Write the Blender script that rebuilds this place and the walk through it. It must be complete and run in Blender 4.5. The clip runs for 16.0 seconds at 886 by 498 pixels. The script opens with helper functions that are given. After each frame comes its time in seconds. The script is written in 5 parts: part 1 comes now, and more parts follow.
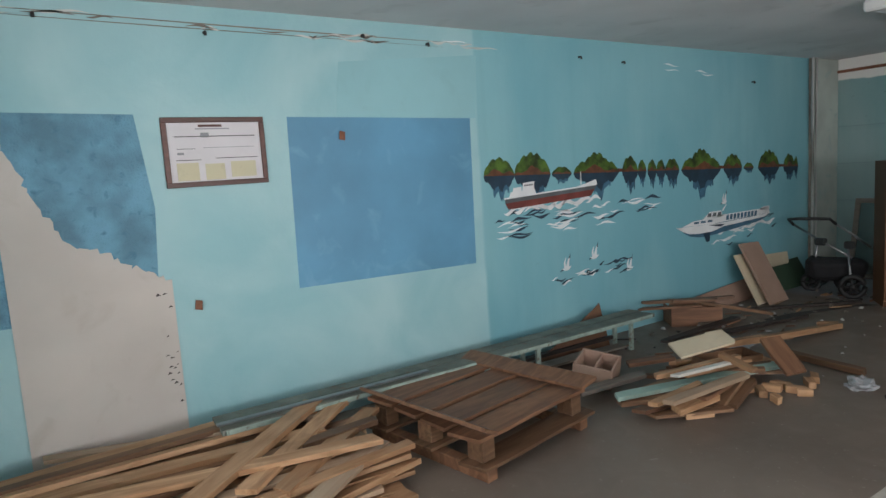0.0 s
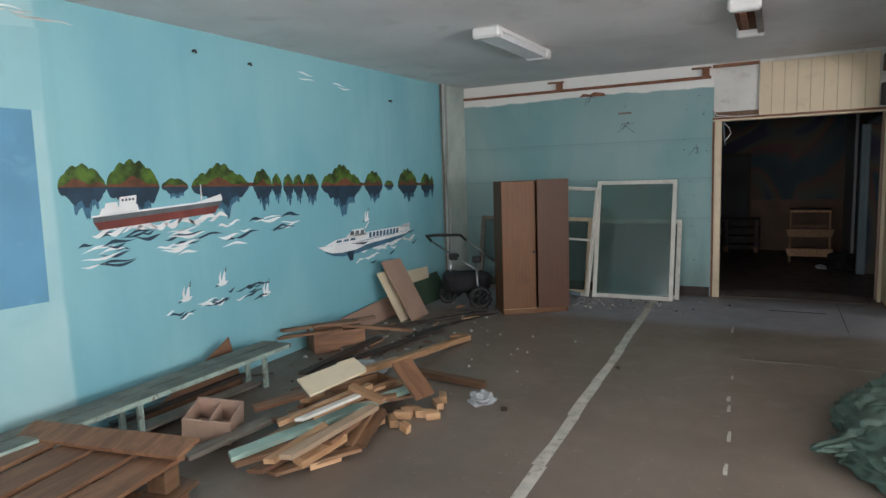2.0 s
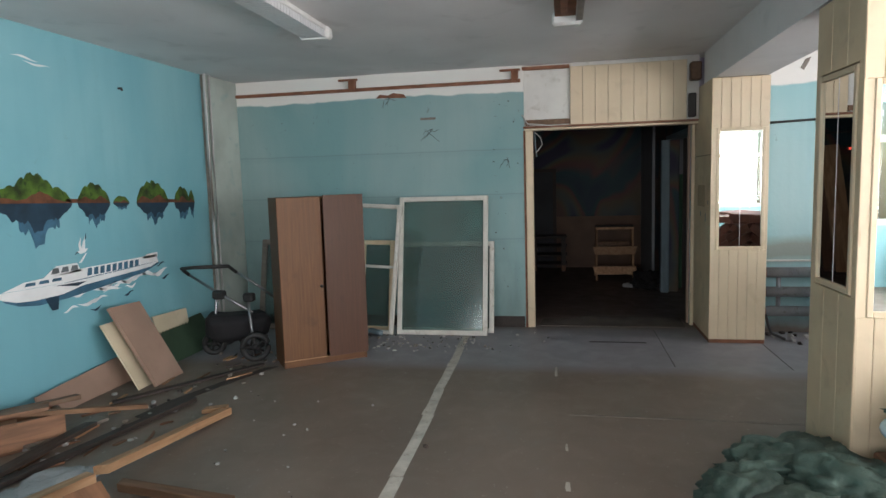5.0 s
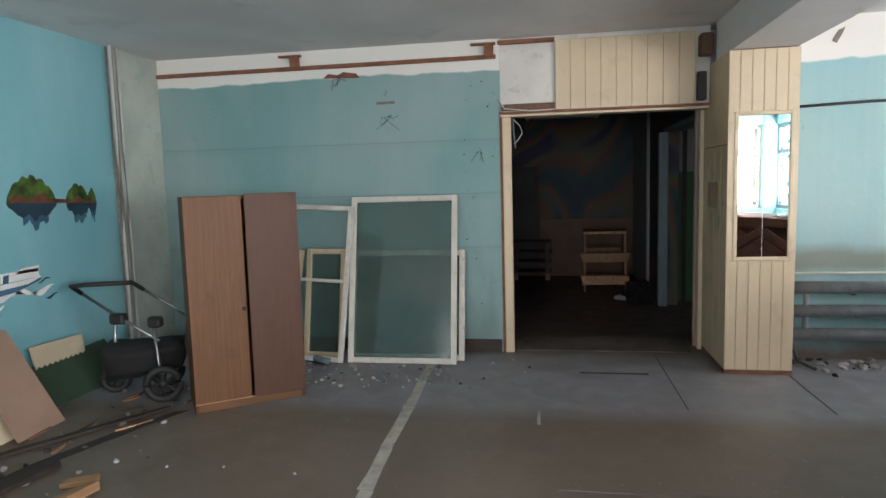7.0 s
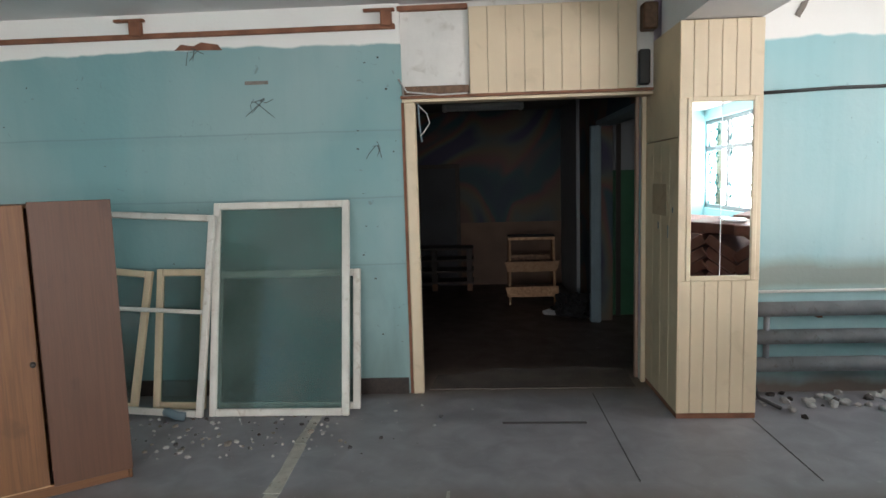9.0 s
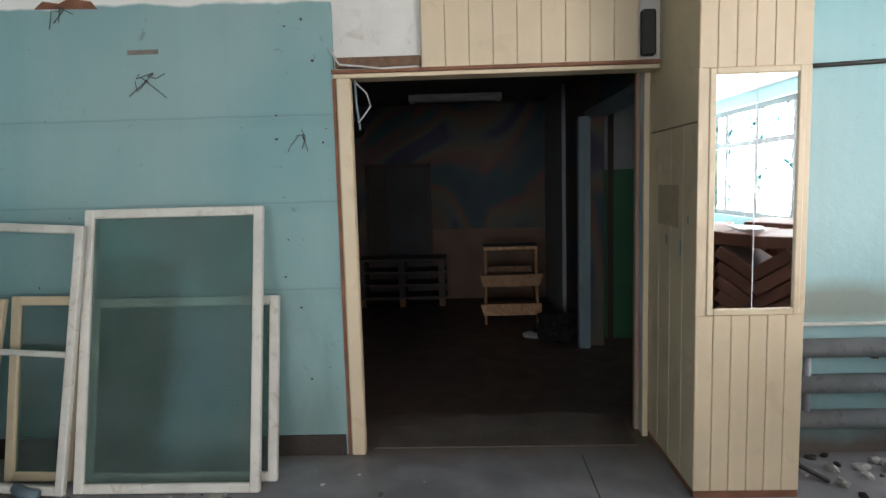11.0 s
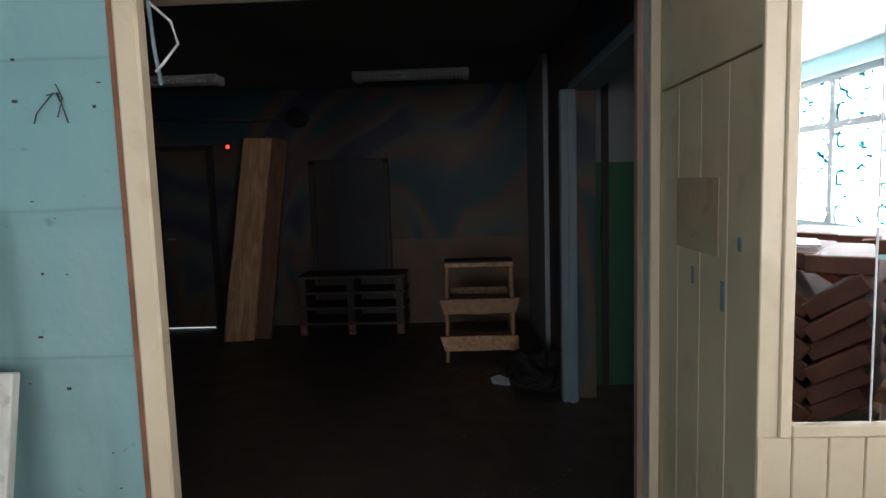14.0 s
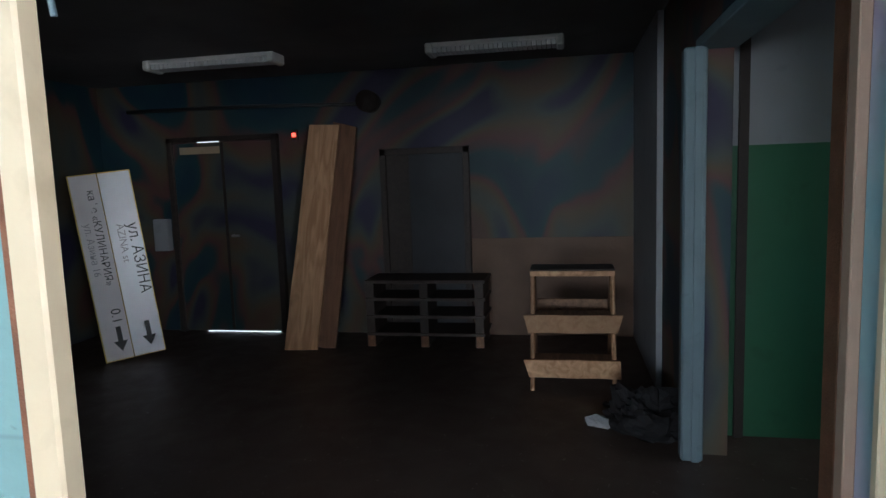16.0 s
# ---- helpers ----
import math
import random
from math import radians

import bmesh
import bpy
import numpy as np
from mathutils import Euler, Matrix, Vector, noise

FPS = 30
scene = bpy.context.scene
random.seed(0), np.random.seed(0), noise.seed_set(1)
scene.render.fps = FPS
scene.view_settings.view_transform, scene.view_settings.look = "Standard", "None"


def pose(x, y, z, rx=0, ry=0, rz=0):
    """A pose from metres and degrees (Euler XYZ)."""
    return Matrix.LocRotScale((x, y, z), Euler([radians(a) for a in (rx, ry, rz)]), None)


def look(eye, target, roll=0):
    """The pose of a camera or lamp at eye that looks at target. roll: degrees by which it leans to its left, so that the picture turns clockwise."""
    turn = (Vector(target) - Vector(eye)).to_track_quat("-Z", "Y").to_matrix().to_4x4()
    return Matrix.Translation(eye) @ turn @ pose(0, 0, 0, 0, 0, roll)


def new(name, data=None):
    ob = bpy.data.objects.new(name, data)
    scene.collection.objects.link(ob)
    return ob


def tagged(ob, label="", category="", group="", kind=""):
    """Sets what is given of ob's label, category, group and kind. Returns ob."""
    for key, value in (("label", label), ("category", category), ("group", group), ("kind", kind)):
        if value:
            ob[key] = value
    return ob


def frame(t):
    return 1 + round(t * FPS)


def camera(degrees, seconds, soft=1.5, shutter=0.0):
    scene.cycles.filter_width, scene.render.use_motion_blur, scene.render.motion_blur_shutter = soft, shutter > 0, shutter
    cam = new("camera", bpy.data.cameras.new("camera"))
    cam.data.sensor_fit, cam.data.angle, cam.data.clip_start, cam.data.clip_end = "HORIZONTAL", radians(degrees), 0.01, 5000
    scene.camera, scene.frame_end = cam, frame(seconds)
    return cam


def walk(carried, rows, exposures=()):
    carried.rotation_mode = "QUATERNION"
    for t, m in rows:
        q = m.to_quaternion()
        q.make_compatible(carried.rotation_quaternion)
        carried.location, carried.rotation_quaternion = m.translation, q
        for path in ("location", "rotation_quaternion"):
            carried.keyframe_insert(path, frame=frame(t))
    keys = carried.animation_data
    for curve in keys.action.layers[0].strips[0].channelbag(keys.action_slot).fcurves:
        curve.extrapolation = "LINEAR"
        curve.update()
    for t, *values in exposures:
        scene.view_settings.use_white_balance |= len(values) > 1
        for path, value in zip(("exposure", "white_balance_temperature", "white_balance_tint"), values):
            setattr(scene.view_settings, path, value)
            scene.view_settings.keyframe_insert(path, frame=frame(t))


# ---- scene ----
cam = camera(70.13, 16.0)
PATH = [
    (0, (0.022, 0.135, 1.705), (1.115, 1.793, 1.462), -3.74),
    (0.5, (0.125, 0.214, 1.692), (1.422, 1.718, 1.459), -4.20),
    (1, (0.338, 0.236, 1.678), (1.810, 1.567, 1.434), -4.03),
    (1.5, (0.574, 0.237, 1.677), (2.197, 1.378, 1.425), -2.87),
    (2, (0.804, 0.291, 1.657), (2.559, 1.219, 1.414), -2.05),
    (2.5, (1.041, 0.384, 1.651), (2.866, 1.167, 1.415), -1.98),
    (3, (1.249, 0.445, 1.642), (3.098, 1.170, 1.403), -1.92),
    (3.5, (1.507, 0.490, 1.645), (3.407, 1.070, 1.415), -1.85),
    (4, (1.757, 0.530, 1.631), (3.691, 0.991, 1.416), -1.84),
    (6.5, (3.121, 0.554, 1.583), (5.078, 0.912, 1.374), -1.63),
    (7, (3.430, 0.555, 1.561), (5.391, 0.886, 1.356), -1.62),
    (7.5, (3.720, 0.552, 1.576), (5.700, 0.737, 1.365), -1.59),
    (8, (4.032, 0.567, 1.573), (6.015, 0.709, 1.359), -1.59),
    (8.5, (4.318, 0.526, 1.571), (6.302, 0.657, 1.354), -1.61),
    (9, (4.584, 0.455, 1.587), (6.569, 0.565, 1.367), -1.65),
    (9.5, (4.875, 0.407, 1.594), (6.859, 0.506, 1.361), -1.66),
    (10, (5.155, 0.388, 1.595), (7.139, 0.476, 1.364), -1.63),
    (12.5, (6.351, -0.023, 1.515), (8.340, 0.038, 1.312), -1.59),
    (13, (6.618, -0.103, 1.517), (8.606, -0.035, 1.313), -1.69),
    (13.5, (6.891, -0.125, 1.515), (8.879, -0.050, 1.309), -1.56),
    (14, (7.145, -0.137, 1.519), (9.132, -0.055, 1.311), -1.75),
    (14.5, (7.383, -0.182, 1.516), (9.369, -0.071, 1.308), -1.82),
    (15, (7.550, -0.192, 1.515), (9.535, -0.067, 1.304), -1.78),
    (15.5, (7.805, -0.173, 1.508), (9.776, 0.087, 1.293), -1.65),
    (16, (8.035, -0.173, 1.508), (9.985, 0.208, 1.285), -1.90),
]
walk(cam, [(t, look(eye, target, roll)) for t, eye, target, roll in PATH],
     exposures=[(0, -0.72, 6450, 10), (1.0, -0.42, 6450, 10), (3.5, -0.05, 6450, 10), (7.0, 0.25, 6550, 10), (12.5, 0.38, 6400, 9), (14.5, 0.45, 6150, 8), (15.2, 0.9, 6000, 7), (16.0, 1.5, 5750, 5)])

# ---- world and light ----
world = bpy.data.worlds.new("overcast_sky")
scene.world = world
world.use_nodes = True
wn = world.node_tree.nodes
sky = wn.new("ShaderNodeTexSky")
sky.sky_type = 'NISHITA'
sky.sun_disc = False
sky.sun_elevation, sky.sun_rotation = radians(40), radians(200)
world.node_tree.links.new(sky.outputs[0], wn["Background"].inputs[0])
wn["Background"].inputs[1].default_value = 0.1


def area_lamp(name, m, sx, sy, watts, colour):
    d = bpy.data.lights.new(name, 'AREA')
    d.shape, d.size, d.size_y, d.energy, d.color = 'RECTANGLE', sx, sy, watts, colour
    ob = new(name, d)
    ob.matrix_world = m
    return ob


SIDE, END = -4.2, -0.95          # inner faces of the window walls
DAY = (1.0, 0.945, 0.955)
area_lamp("daylight_side_window", look((2.05, SIDE - 0.42, 1.78), (2.05, 0, 1.78)), 5.7, 1.75, 640, DAY)
area_lamp("daylight_corner_window", look((7.75, SIDE - 0.42, 1.78), (7.75, 0, 1.78)), 2.3, 1.75, 70, DAY)
area_lamp("daylight_end_window", look((END - 0.42, -2.35, 1.78), (5, -2.35, 1.78)), 3.2, 1.75, 170, DAY)
# daylight thrown up by the bright ground outside
area_lamp("ground_light_side_window", look((2.05, SIDE - 0.72, 0.75), (2.05, 0, 4.6)), 5.7, 0.6, 470, DAY)
area_lamp("ground_light_end_window", look((END - 0.72, -2.35, 0.75), (3.6, -2.35, 4.6)), 3.2, 0.6, 90, DAY)
# Lamp of an added, unseen window; lifts the column sides and back wall.
area_lamp("added_end_window_light", look((END - 0.42, 1.55, 1.78), (5, 1.55, 1.78)), 2.5, 1.75, 155, DAY)


# ---- materials ----
def tree(name):
    m = bpy.data.materials.new(name)
    m.use_nodes = True
    t = m.node_tree
    return m, t.nodes, t.links, t.nodes["Principled BSDF"]


def mixed(n, l, fac, a, b):
    x = n.new("ShaderNodeMix")
    x.data_type = 'RGBA'
    for k, v in ((0, fac), (6, a), (7, b)):
        if hasattr(v, "is_linked") or hasattr(v, "links"):
            l.new(v, x.inputs[k])
        elif isinstance(v, tuple):
            x.inputs[k].default_value = (*v, 1)
        else:
            x.inputs[k].default_value = v
    return x.outputs[2]


def ramp(n, l, src, lo, hi):
    r = n.new("ShaderNodeMapRange")
    l.new(src, r.inputs[0])
    r.inputs[1].default_value, r.inputs[2].default_value = lo, hi
    return r.outputs[0]


def coords(n, l, scale=(1, 1, 1), world_space=True):
    if world_space:
        src = n.new("ShaderNodeNewGeometry").outputs["Position"]
    else:
        src = n.new("ShaderNodeTexCoord").outputs["Object"]
    mp = n.new("ShaderNodeMapping")
    mp.inputs["Scale"].default_value = scale
    l.new(src, mp.inputs[0])
    return mp.outputs[0]


def noisy(n, l, vec, scale, detail=4, dist=0.0):
    t = n.new("ShaderNodeTexNoise")
    l.new(vec, t.inputs["Vector"])
    t.inputs["Scale"].default_value, t.inputs["Detail"].default_value, t.inputs["Distortion"].default_value = scale, detail, dist
    return t.outputs[0]


def bumped(n, l, b, height, strength, distance=0.01):
    x = n.new("ShaderNodeBump")
    x.inputs["Strength"].default_value, x.inputs["Distance"].default_value = strength, distance
    l.new(height, x.inputs["Height"])
    l.new(x.outputs[0], b.inputs["Normal"])


def plain(name, col, rough=0.6, var=0.25, scale=3.0, bump=0.15, metal=0.0, dirt=None, dirt_amount=0.35, world_space=True):
    """Painted or raw surface with large stains, fine grain and relief."""
    m, n, l, b = tree(name)
    v = coords(n, l, world_space=world_space)
    big, fine = noisy(n, l, v, scale, 5), noisy(n, l, v, scale * 14, 3)
    dark = tuple(c * (1 - var) for c in col)
    c = mixed(n, l, ramp(n, l, big, 0.35, 0.65), dark, col)
    c = mixed(n, l, ramp(n, l, fine, 0.56, 0.75), c, dirt or tuple(x * 0.6 for x in col)) if dirt_amount == 0 else c
    if dirt_amount:
        spots = noisy(n, l, v, scale * 3.1, 8, 0.6)
        f = n.new("ShaderNodeMath")
        f.operation = 'MULTIPLY'
        l.new(ramp(n, l, spots, 0.58, 0.72), f.inputs[0])
        f.inputs[1].default_value = dirt_amount
        c = mixed(n, l, f.outputs[0], c, dirt or tuple(x * 0.55 for x in col))
    l.new(c, b.inputs["Base Color"])
    b.inputs["Roughness"].default_value, b.inputs["Metallic"].default_value = rough, metal
    if bump:
        bumped(n, l, b, fine, bump)
    return m


def timber(name, col, dark, rough=0.6, stretch=14.0):
    """Sawn wood: grain along the object's x axis, another tone for each piece."""
    m, n, l, b = tree(name)
    v = coords(n, l, (1.0, stretch, stretch), False)
    info = n.new("ShaderNodeObjectInfo").outputs["Random"]
    off = n.new("ShaderNodeVectorMath")
    off.operation = 'ADD'
    comb = n.new("ShaderNodeCombineXYZ")
    mul = n.new("ShaderNodeMath")
    mul.operation = 'MULTIPLY'
    mul.inputs[1].default_value = 37.0
    l.new(info, mul.inputs[0])
    l.new(mul.outputs[0], comb.inputs[0])
    l.new(mul.outputs[0], comb.inputs[1])
    l.new(v, off.inputs[0])
    l.new(comb.outputs[0], off.inputs[1])
    grain = noisy(n, l, off.outputs[0], 2.2, 6, 1.2)
    c = mixed(n, l, ramp(n, l, grain, 0.36, 0.66), dark, col)
    c = mixed(n, l, ramp(n, l, info, 0.25, 1.25), c, tuple(x * 0.62 for x in dark))
    blot = noisy(n, l, coords(n, l), 6.0, 5)
    c = mixed(n, l, ramp(n, l, blot, 0.62, 0.95), c, tuple(x * 0.45 for x in dark))
    l.new(c, b.inputs["Base Color"])
    b.inputs["Roughness"].default_value = rough
    bumped(n, l, b, grain, 0.25, 0.006)
    return m


def height_of(n, l, axis=2):
    s = n.new("ShaderNodeSeparateXYZ")
    l.new(n.new("ShaderNodeNewGeometry").outputs["Position"], s.inputs[0])
    return s.outputs[axis]


def added(n, l, a, b, k=1.0):
    x = n.new("ShaderNodeMath")
    x.operation = 'MULTIPLY_ADD'
    l.new(b, x.inputs[0])
    x.inputs[1].default_value = k
    l.new(a, x.inputs[2])
    return x.outputs[0]


def band(n, l, src, lo, hi, soft):
    x = n.new("ShaderNodeMath")
    x.operation = 'MULTIPLY'
    l.new(ramp(n, l, src, lo - soft, lo + soft), x.inputs[0])
    l.new(ramp(n, l, src, hi + soft, hi - soft), x.inputs[1])
    return x.outputs[0]


def scaled(n, l, a, k):
    x = n.new("ShaderNodeMath")
    x.operation = 'MULTIPLY'
    l.new(a, x.inputs[0])
    x.inputs[1].default_value = k
    return x.outputs[0]


def wall_paint(name, col, pale, top=None, top_col=(0.80, 0.79, 0.75), mould=None, rough=0.55, specks=0.5, left=None, seams=()):
    """Old oil paint on plaster: pale washed patches, drips, specks; whitewash above top; a mouldy band."""
    m, n, l, b = tree(name)
    v = coords(n, l)
    wob = noisy(n, l, v, 3.0, 6)
    c = mixed(n, l, ramp(n, l, noisy(n, l, coords(n, l, (1, 1, 0.45)), 0.9, 5, 0.4), 0.38, 0.68), col, pale)
    drip = noisy(n, l, coords(n, l, (9, 9, 0.35)), 1.3, 4)
    c = mixed(n, l, scaled(n, l, ramp(n, l, drip, 0.5, 0.8), 0.14), c, tuple(x * 0.8 for x in col))
    sp = noisy(n, l, v, 17.0, 8, 0.8)
    c = mixed(n, l, scaled(n, l, ramp(n, l, sp, 0.68, 0.76), specks), c, (0.12, 0.14, 0.13))
    if left:
        lighter = mixed(n, l, ramp(n, l, noisy(n, l, v, 1.1, 5, 0.5), 0.35, 0.65), (0.27, 0.52, 0.56), (0.40, 0.62, 0.64))
        c = mixed(n, l, ramp(n, l, added(n, l, height_of(n, l, 0), wob, 0.03), left + 0.03, left), c, lighter)
    z = height_of(n, l)
    for level in seams:
        line = band(n, l, added(n, l, z, wob, 0.02), level + 0.006, level + 0.012, 0.005)
        c = mixed(n, l, scaled(n, l, line, 0.45), c, (0.10, 0.14, 0.14))
        below = band(n, l, added(n, l, z, wob, 0.03), level - 0.03, level + 0.01, 0.03)
        c = mixed(n, l, scaled(n, l, below, 0.16), c, (0.12, 0.20, 0.20))
    if seams:
        damp = noisy(n, l, coords(n, l, (1.4, 1.4, 0.5)), 2.1, 7, 0.7)
        low = added(n, l, ramp(n, l, z, 1.5, 0.1), damp, 2.0)
        c = mixed(n, l, scaled(n, l, ramp(n, l, low, 1.45, 2.3), 0.55), c, (0.10, 0.15, 0.13))
    if mould:
        f = scaled(n, l, band(n, l, added(n, l, z, wob, 0.12), mould[0] + 0.06, mould[1] + 0.06, 0.05), 0.8)
        c = mixed(n, l, f, c, (0.24, 0.25, 0.20))
        low = ramp(n, l, added(n, l, z, wob, 0.20), 0.26, 0.14)
        c = mixed(n, l, low, c, (0.15, 0.12, 0.10))
    if top:
        c = mixed(n, l, ramp(n, l, added(n, l, z, wob, 0.10), top + 0.045, top + 0.06), c, top_col)
    l.new(c, b.inputs["Base Color"])
    b.inputs["Roughness"].default_value = rough
    bumped(n, l, b, added(n, l, noisy(n, l, v, 26.0, 4), wob, 2.0), 0.18, 0.01)
    return m


def floor_material():
    m, n, l, b = tree("worn_floor")
    v = coords(n, l)
    big, mid, fine = noisy(n, l, v, 0.8, 6, 0.3), noisy(n, l, v, 5.0, 7, 0.5), noisy(n, l, v, 70.0, 3)
    brown = mixed(n, l, ramp(n, l, big, 0.35, 0.7), (0.145, 0.115, 0.090), (0.20, 0.162, 0.130))
    brown = mixed(n, l, scaled(n, l, ramp(n, l, mid, 0.55, 0.75), 0.5), brown, (0.21, 0.19, 0.17))
    grey = mixed(n, l, ramp(n, l, mid, 0.35, 0.7), (0.20, 0.20, 0.215), (0.30, 0.30, 0.32))
    x = added(n, l, height_of(n, l, 0), big, 0.25)
    c = mixed(n, l, band(n, l, x, 7.72, 9.25, 0.13), brown, grey)
    # Past the doorway the brown darkens: the far room's shade in the colour.
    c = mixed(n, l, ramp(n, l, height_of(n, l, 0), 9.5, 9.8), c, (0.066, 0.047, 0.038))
    c = mixed(n, l, scaled(n, l, ramp(n, l, noisy(n, l, v, 34.0, 8, 1.0), 0.66, 0.75), 0.5), c, (0.40, 0.39, 0.37))
    l.new(c, b.inputs["Base Color"])
    l.new(ramp(n, l, mid, -0.6, 1.6), b.inputs["Roughness"])
    bumped(n, l, b, fine, 0.12, 0.004)
    return m


MURAL = ((0.34, (0.04, 0.15, 0.26)), (0.42, (0.07, 0.24, 0.27)), (0.47, (0.46, 0.20, 0.19)), (0.53, (0.44, 0.33, 0.19)),
         (0.60, (0.30, 0.36, 0.31)), (0.68, (0.12, 0.11, 0.28)))
REVEAL = ((0.34, (0.30, 0.46, 0.52)), (0.42, (0.46, 0.44, 0.56)), (0.47, (0.42, 0.36, 0.50)), (0.53, (0.58, 0.55, 0.46)),
          (0.60, (0.40, 0.55, 0.56)), (0.68, (0.62, 0.64, 0.62)))


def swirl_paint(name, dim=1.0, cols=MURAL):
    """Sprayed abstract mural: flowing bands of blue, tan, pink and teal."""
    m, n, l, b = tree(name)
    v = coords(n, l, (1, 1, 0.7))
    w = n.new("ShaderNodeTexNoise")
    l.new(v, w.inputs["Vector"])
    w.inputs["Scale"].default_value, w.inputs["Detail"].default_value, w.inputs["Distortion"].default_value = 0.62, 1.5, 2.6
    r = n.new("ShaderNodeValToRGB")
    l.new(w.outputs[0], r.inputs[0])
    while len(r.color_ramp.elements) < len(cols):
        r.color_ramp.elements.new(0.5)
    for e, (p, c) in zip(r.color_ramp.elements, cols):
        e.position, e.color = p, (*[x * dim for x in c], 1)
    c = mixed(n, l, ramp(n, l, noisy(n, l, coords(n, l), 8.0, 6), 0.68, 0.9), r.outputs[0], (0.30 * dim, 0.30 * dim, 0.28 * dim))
    l.new(c, b.inputs["Base Color"])
    b.inputs["Roughness"].default_value = 0.6
    return m


def glass(name, tint=(0.93, 0.97, 0.96), rough=0.02):
    m, n, l, b = tree(name)
    tr, gl, mx = n.new("ShaderNodeBsdfTransparent"), n.new("ShaderNodeBsdfGlossy"), n.new("ShaderNodeMixShader")
    tr.inputs[0].default_value = (*tint, 1)
    gl.inputs["Roughness"].default_value = rough
    mx.inputs[0].default_value = 0.05
    l.new(tr.outputs[0], mx.inputs[1])
    l.new(gl.outputs[0], mx.inputs[2])
    l.new(mx.outputs[0], n["Material Output"].inputs[0])
    return m


def dusty_glass(name):
    m, n, l, b = tree(name)
    tr, di, gl = n.new("ShaderNodeBsdfTransparent"), n.new("ShaderNodeBsdfDiffuse"), n.new("ShaderNodeBsdfGlossy")
    tr.inputs[0].default_value = (0.56, 0.68, 0.65, 1)
    di.inputs[0].default_value = (0.14, 0.19, 0.18, 1)
    gl.inputs["Roughness"].default_value = 0.12
    m1, m2 = n.new("ShaderNodeMixShader"), n.new("ShaderNodeMixShader")
    l.new(ramp(n, l, noisy(n, l, coords(n, l), 3.0, 6), 0.1, 1.6), m1.inputs[0])
    l.new(tr.outputs[0], m1.inputs[1])
    l.new(di.outputs[0], m1.inputs[2])
    m2.inputs[0].default_value = 0.06
    l.new(m1.outputs[0], m2.inputs[1])
    l.new(gl.outputs[0], m2.inputs[2])
    l.new(m2.outputs[0], n["Material Output"].inputs[0])
    return m


mural_paint = wall_paint("turquoise_wall_paint", (0.185, 0.44, 0.51), (0.27, 0.53, 0.575), specks=0.15, left=3.2)
back_paint = wall_paint("faded_turquoise_paint", (0.185, 0.34, 0.345), (0.28, 0.40, 0.395), top=2.55, seams=(1.95, 1.47, 0.98))
bay_paint = wall_paint("mouldy_turquoise_paint", (0.26, 0.50, 0.53), (0.40, 0.56, 0.57), top=2.47, mould=(0.74, 0.94))
pilaster_side = plain("peeling_pale_green_plaster", (0.52, 0.58, 0.53), 0.8, 0.25, 2.0, 0.4, dirt=(0.30, 0.42, 0.42), dirt_amount=0.7)
pale_aqua = plain("pale_aqua_paint", (0.30, 0.56, 0.60), 0.5, 0.1, 1.5, 0.1, dirt_amount=0.1)
deep_blue = plain("blue_wall_paint", (0.13, 0.35, 0.53), 0.5, 0.22, 1.4, 0.15, dirt=(0.25, 0.5, 0.66), dirt_amount=0.3)
peeling_blue = plain("peeling_blue_paint", (0.16, 0.38, 0.52), 0.5, 0.4, 5.0, 1.0, dirt=(0.06, 0.20, 0.29), dirt_amount=0.9)
ceiling_white = plain("grey_whitewash", (0.78, 0.77, 0.77), 0.85, 0.15, 0.9, 0.12, dirt=(0.40, 0.39, 0.38), dirt_amount=0.3)
plaster_white = plain("dirty_white_plaster", (0.70, 0.69, 0.65), 0.8, 0.2, 2.5, 0.25, dirt=(0.30, 0.26, 0.20), dirt_amount=0.4)
board_white = plain("stained_white_board", (0.60, 0.55, 0.50), 0.6, 0.12, 1.5, 0.08, dirt=(0.42, 0.36, 0.30), dirt_amount=0.3)
cream = plain("cream_panel_paint", (0.67, 0.55, 0.38), 0.45, 0.12, 2.0, 0.08, dirt=(0.42, 0.33, 0.20), dirt_amount=0.35)
cream_dark = plain("aged_cream_paint", (0.68, 0.55, 0.37), 0.5, 0.18, 2.2, 0.1, dirt=(0.34, 0.25, 0.15), dirt_amount=0.35)
joint_dark = plain("dark_joint", (0.22, 0.16, 0.09), 0.8, 0.2, 4.0, 0)
worn_floor = floor_material()
pine = timber("pine_wood", (0.58, 0.36, 0.20), (0.36, 0.195, 0.095), 0.6, 8.0)
wood = timber("old_wood", (0.27, 0.15, 0.08), (0.13, 0.068, 0.035), 0.6, 9.0)
brown = timber("brown_wood", (0.27, 0.135, 0.07), (0.15, 0.072, 0.038), 0.6, 8.0)
darkw = timber("dark_wood", (0.05, 0.036, 0.028), (0.028, 0.02, 0.016))
greyw = timber("grey_weathered_wood", (0.30, 0.26, 0.215), (0.17, 0.145, 0.12))
pale = timber("pale_wood", (0.56, 0.43, 0.30), (0.42, 0.29, 0.19))
whitew = plain("chipped_white_paint", (0.66, 0.64, 0.58), 0.5, 0.15, 6.0, 0.2, dirt=(0.30, 0.23, 0.15), dirt_amount=0.5)
mint = plain("mint_paint", (0.36, 0.52, 0.45), 0.5, 0.15, 6.0, 0.15, dirt=(0.35, 0.27, 0.18), dirt_amount=0.5)
worn_mint = plain("flaking_mint_paint", (0.36, 0.46, 0.40), 0.6, 0.35, 9.0, 0.4, dirt=(0.12, 0.09, 0.06), dirt_amount=1.0)
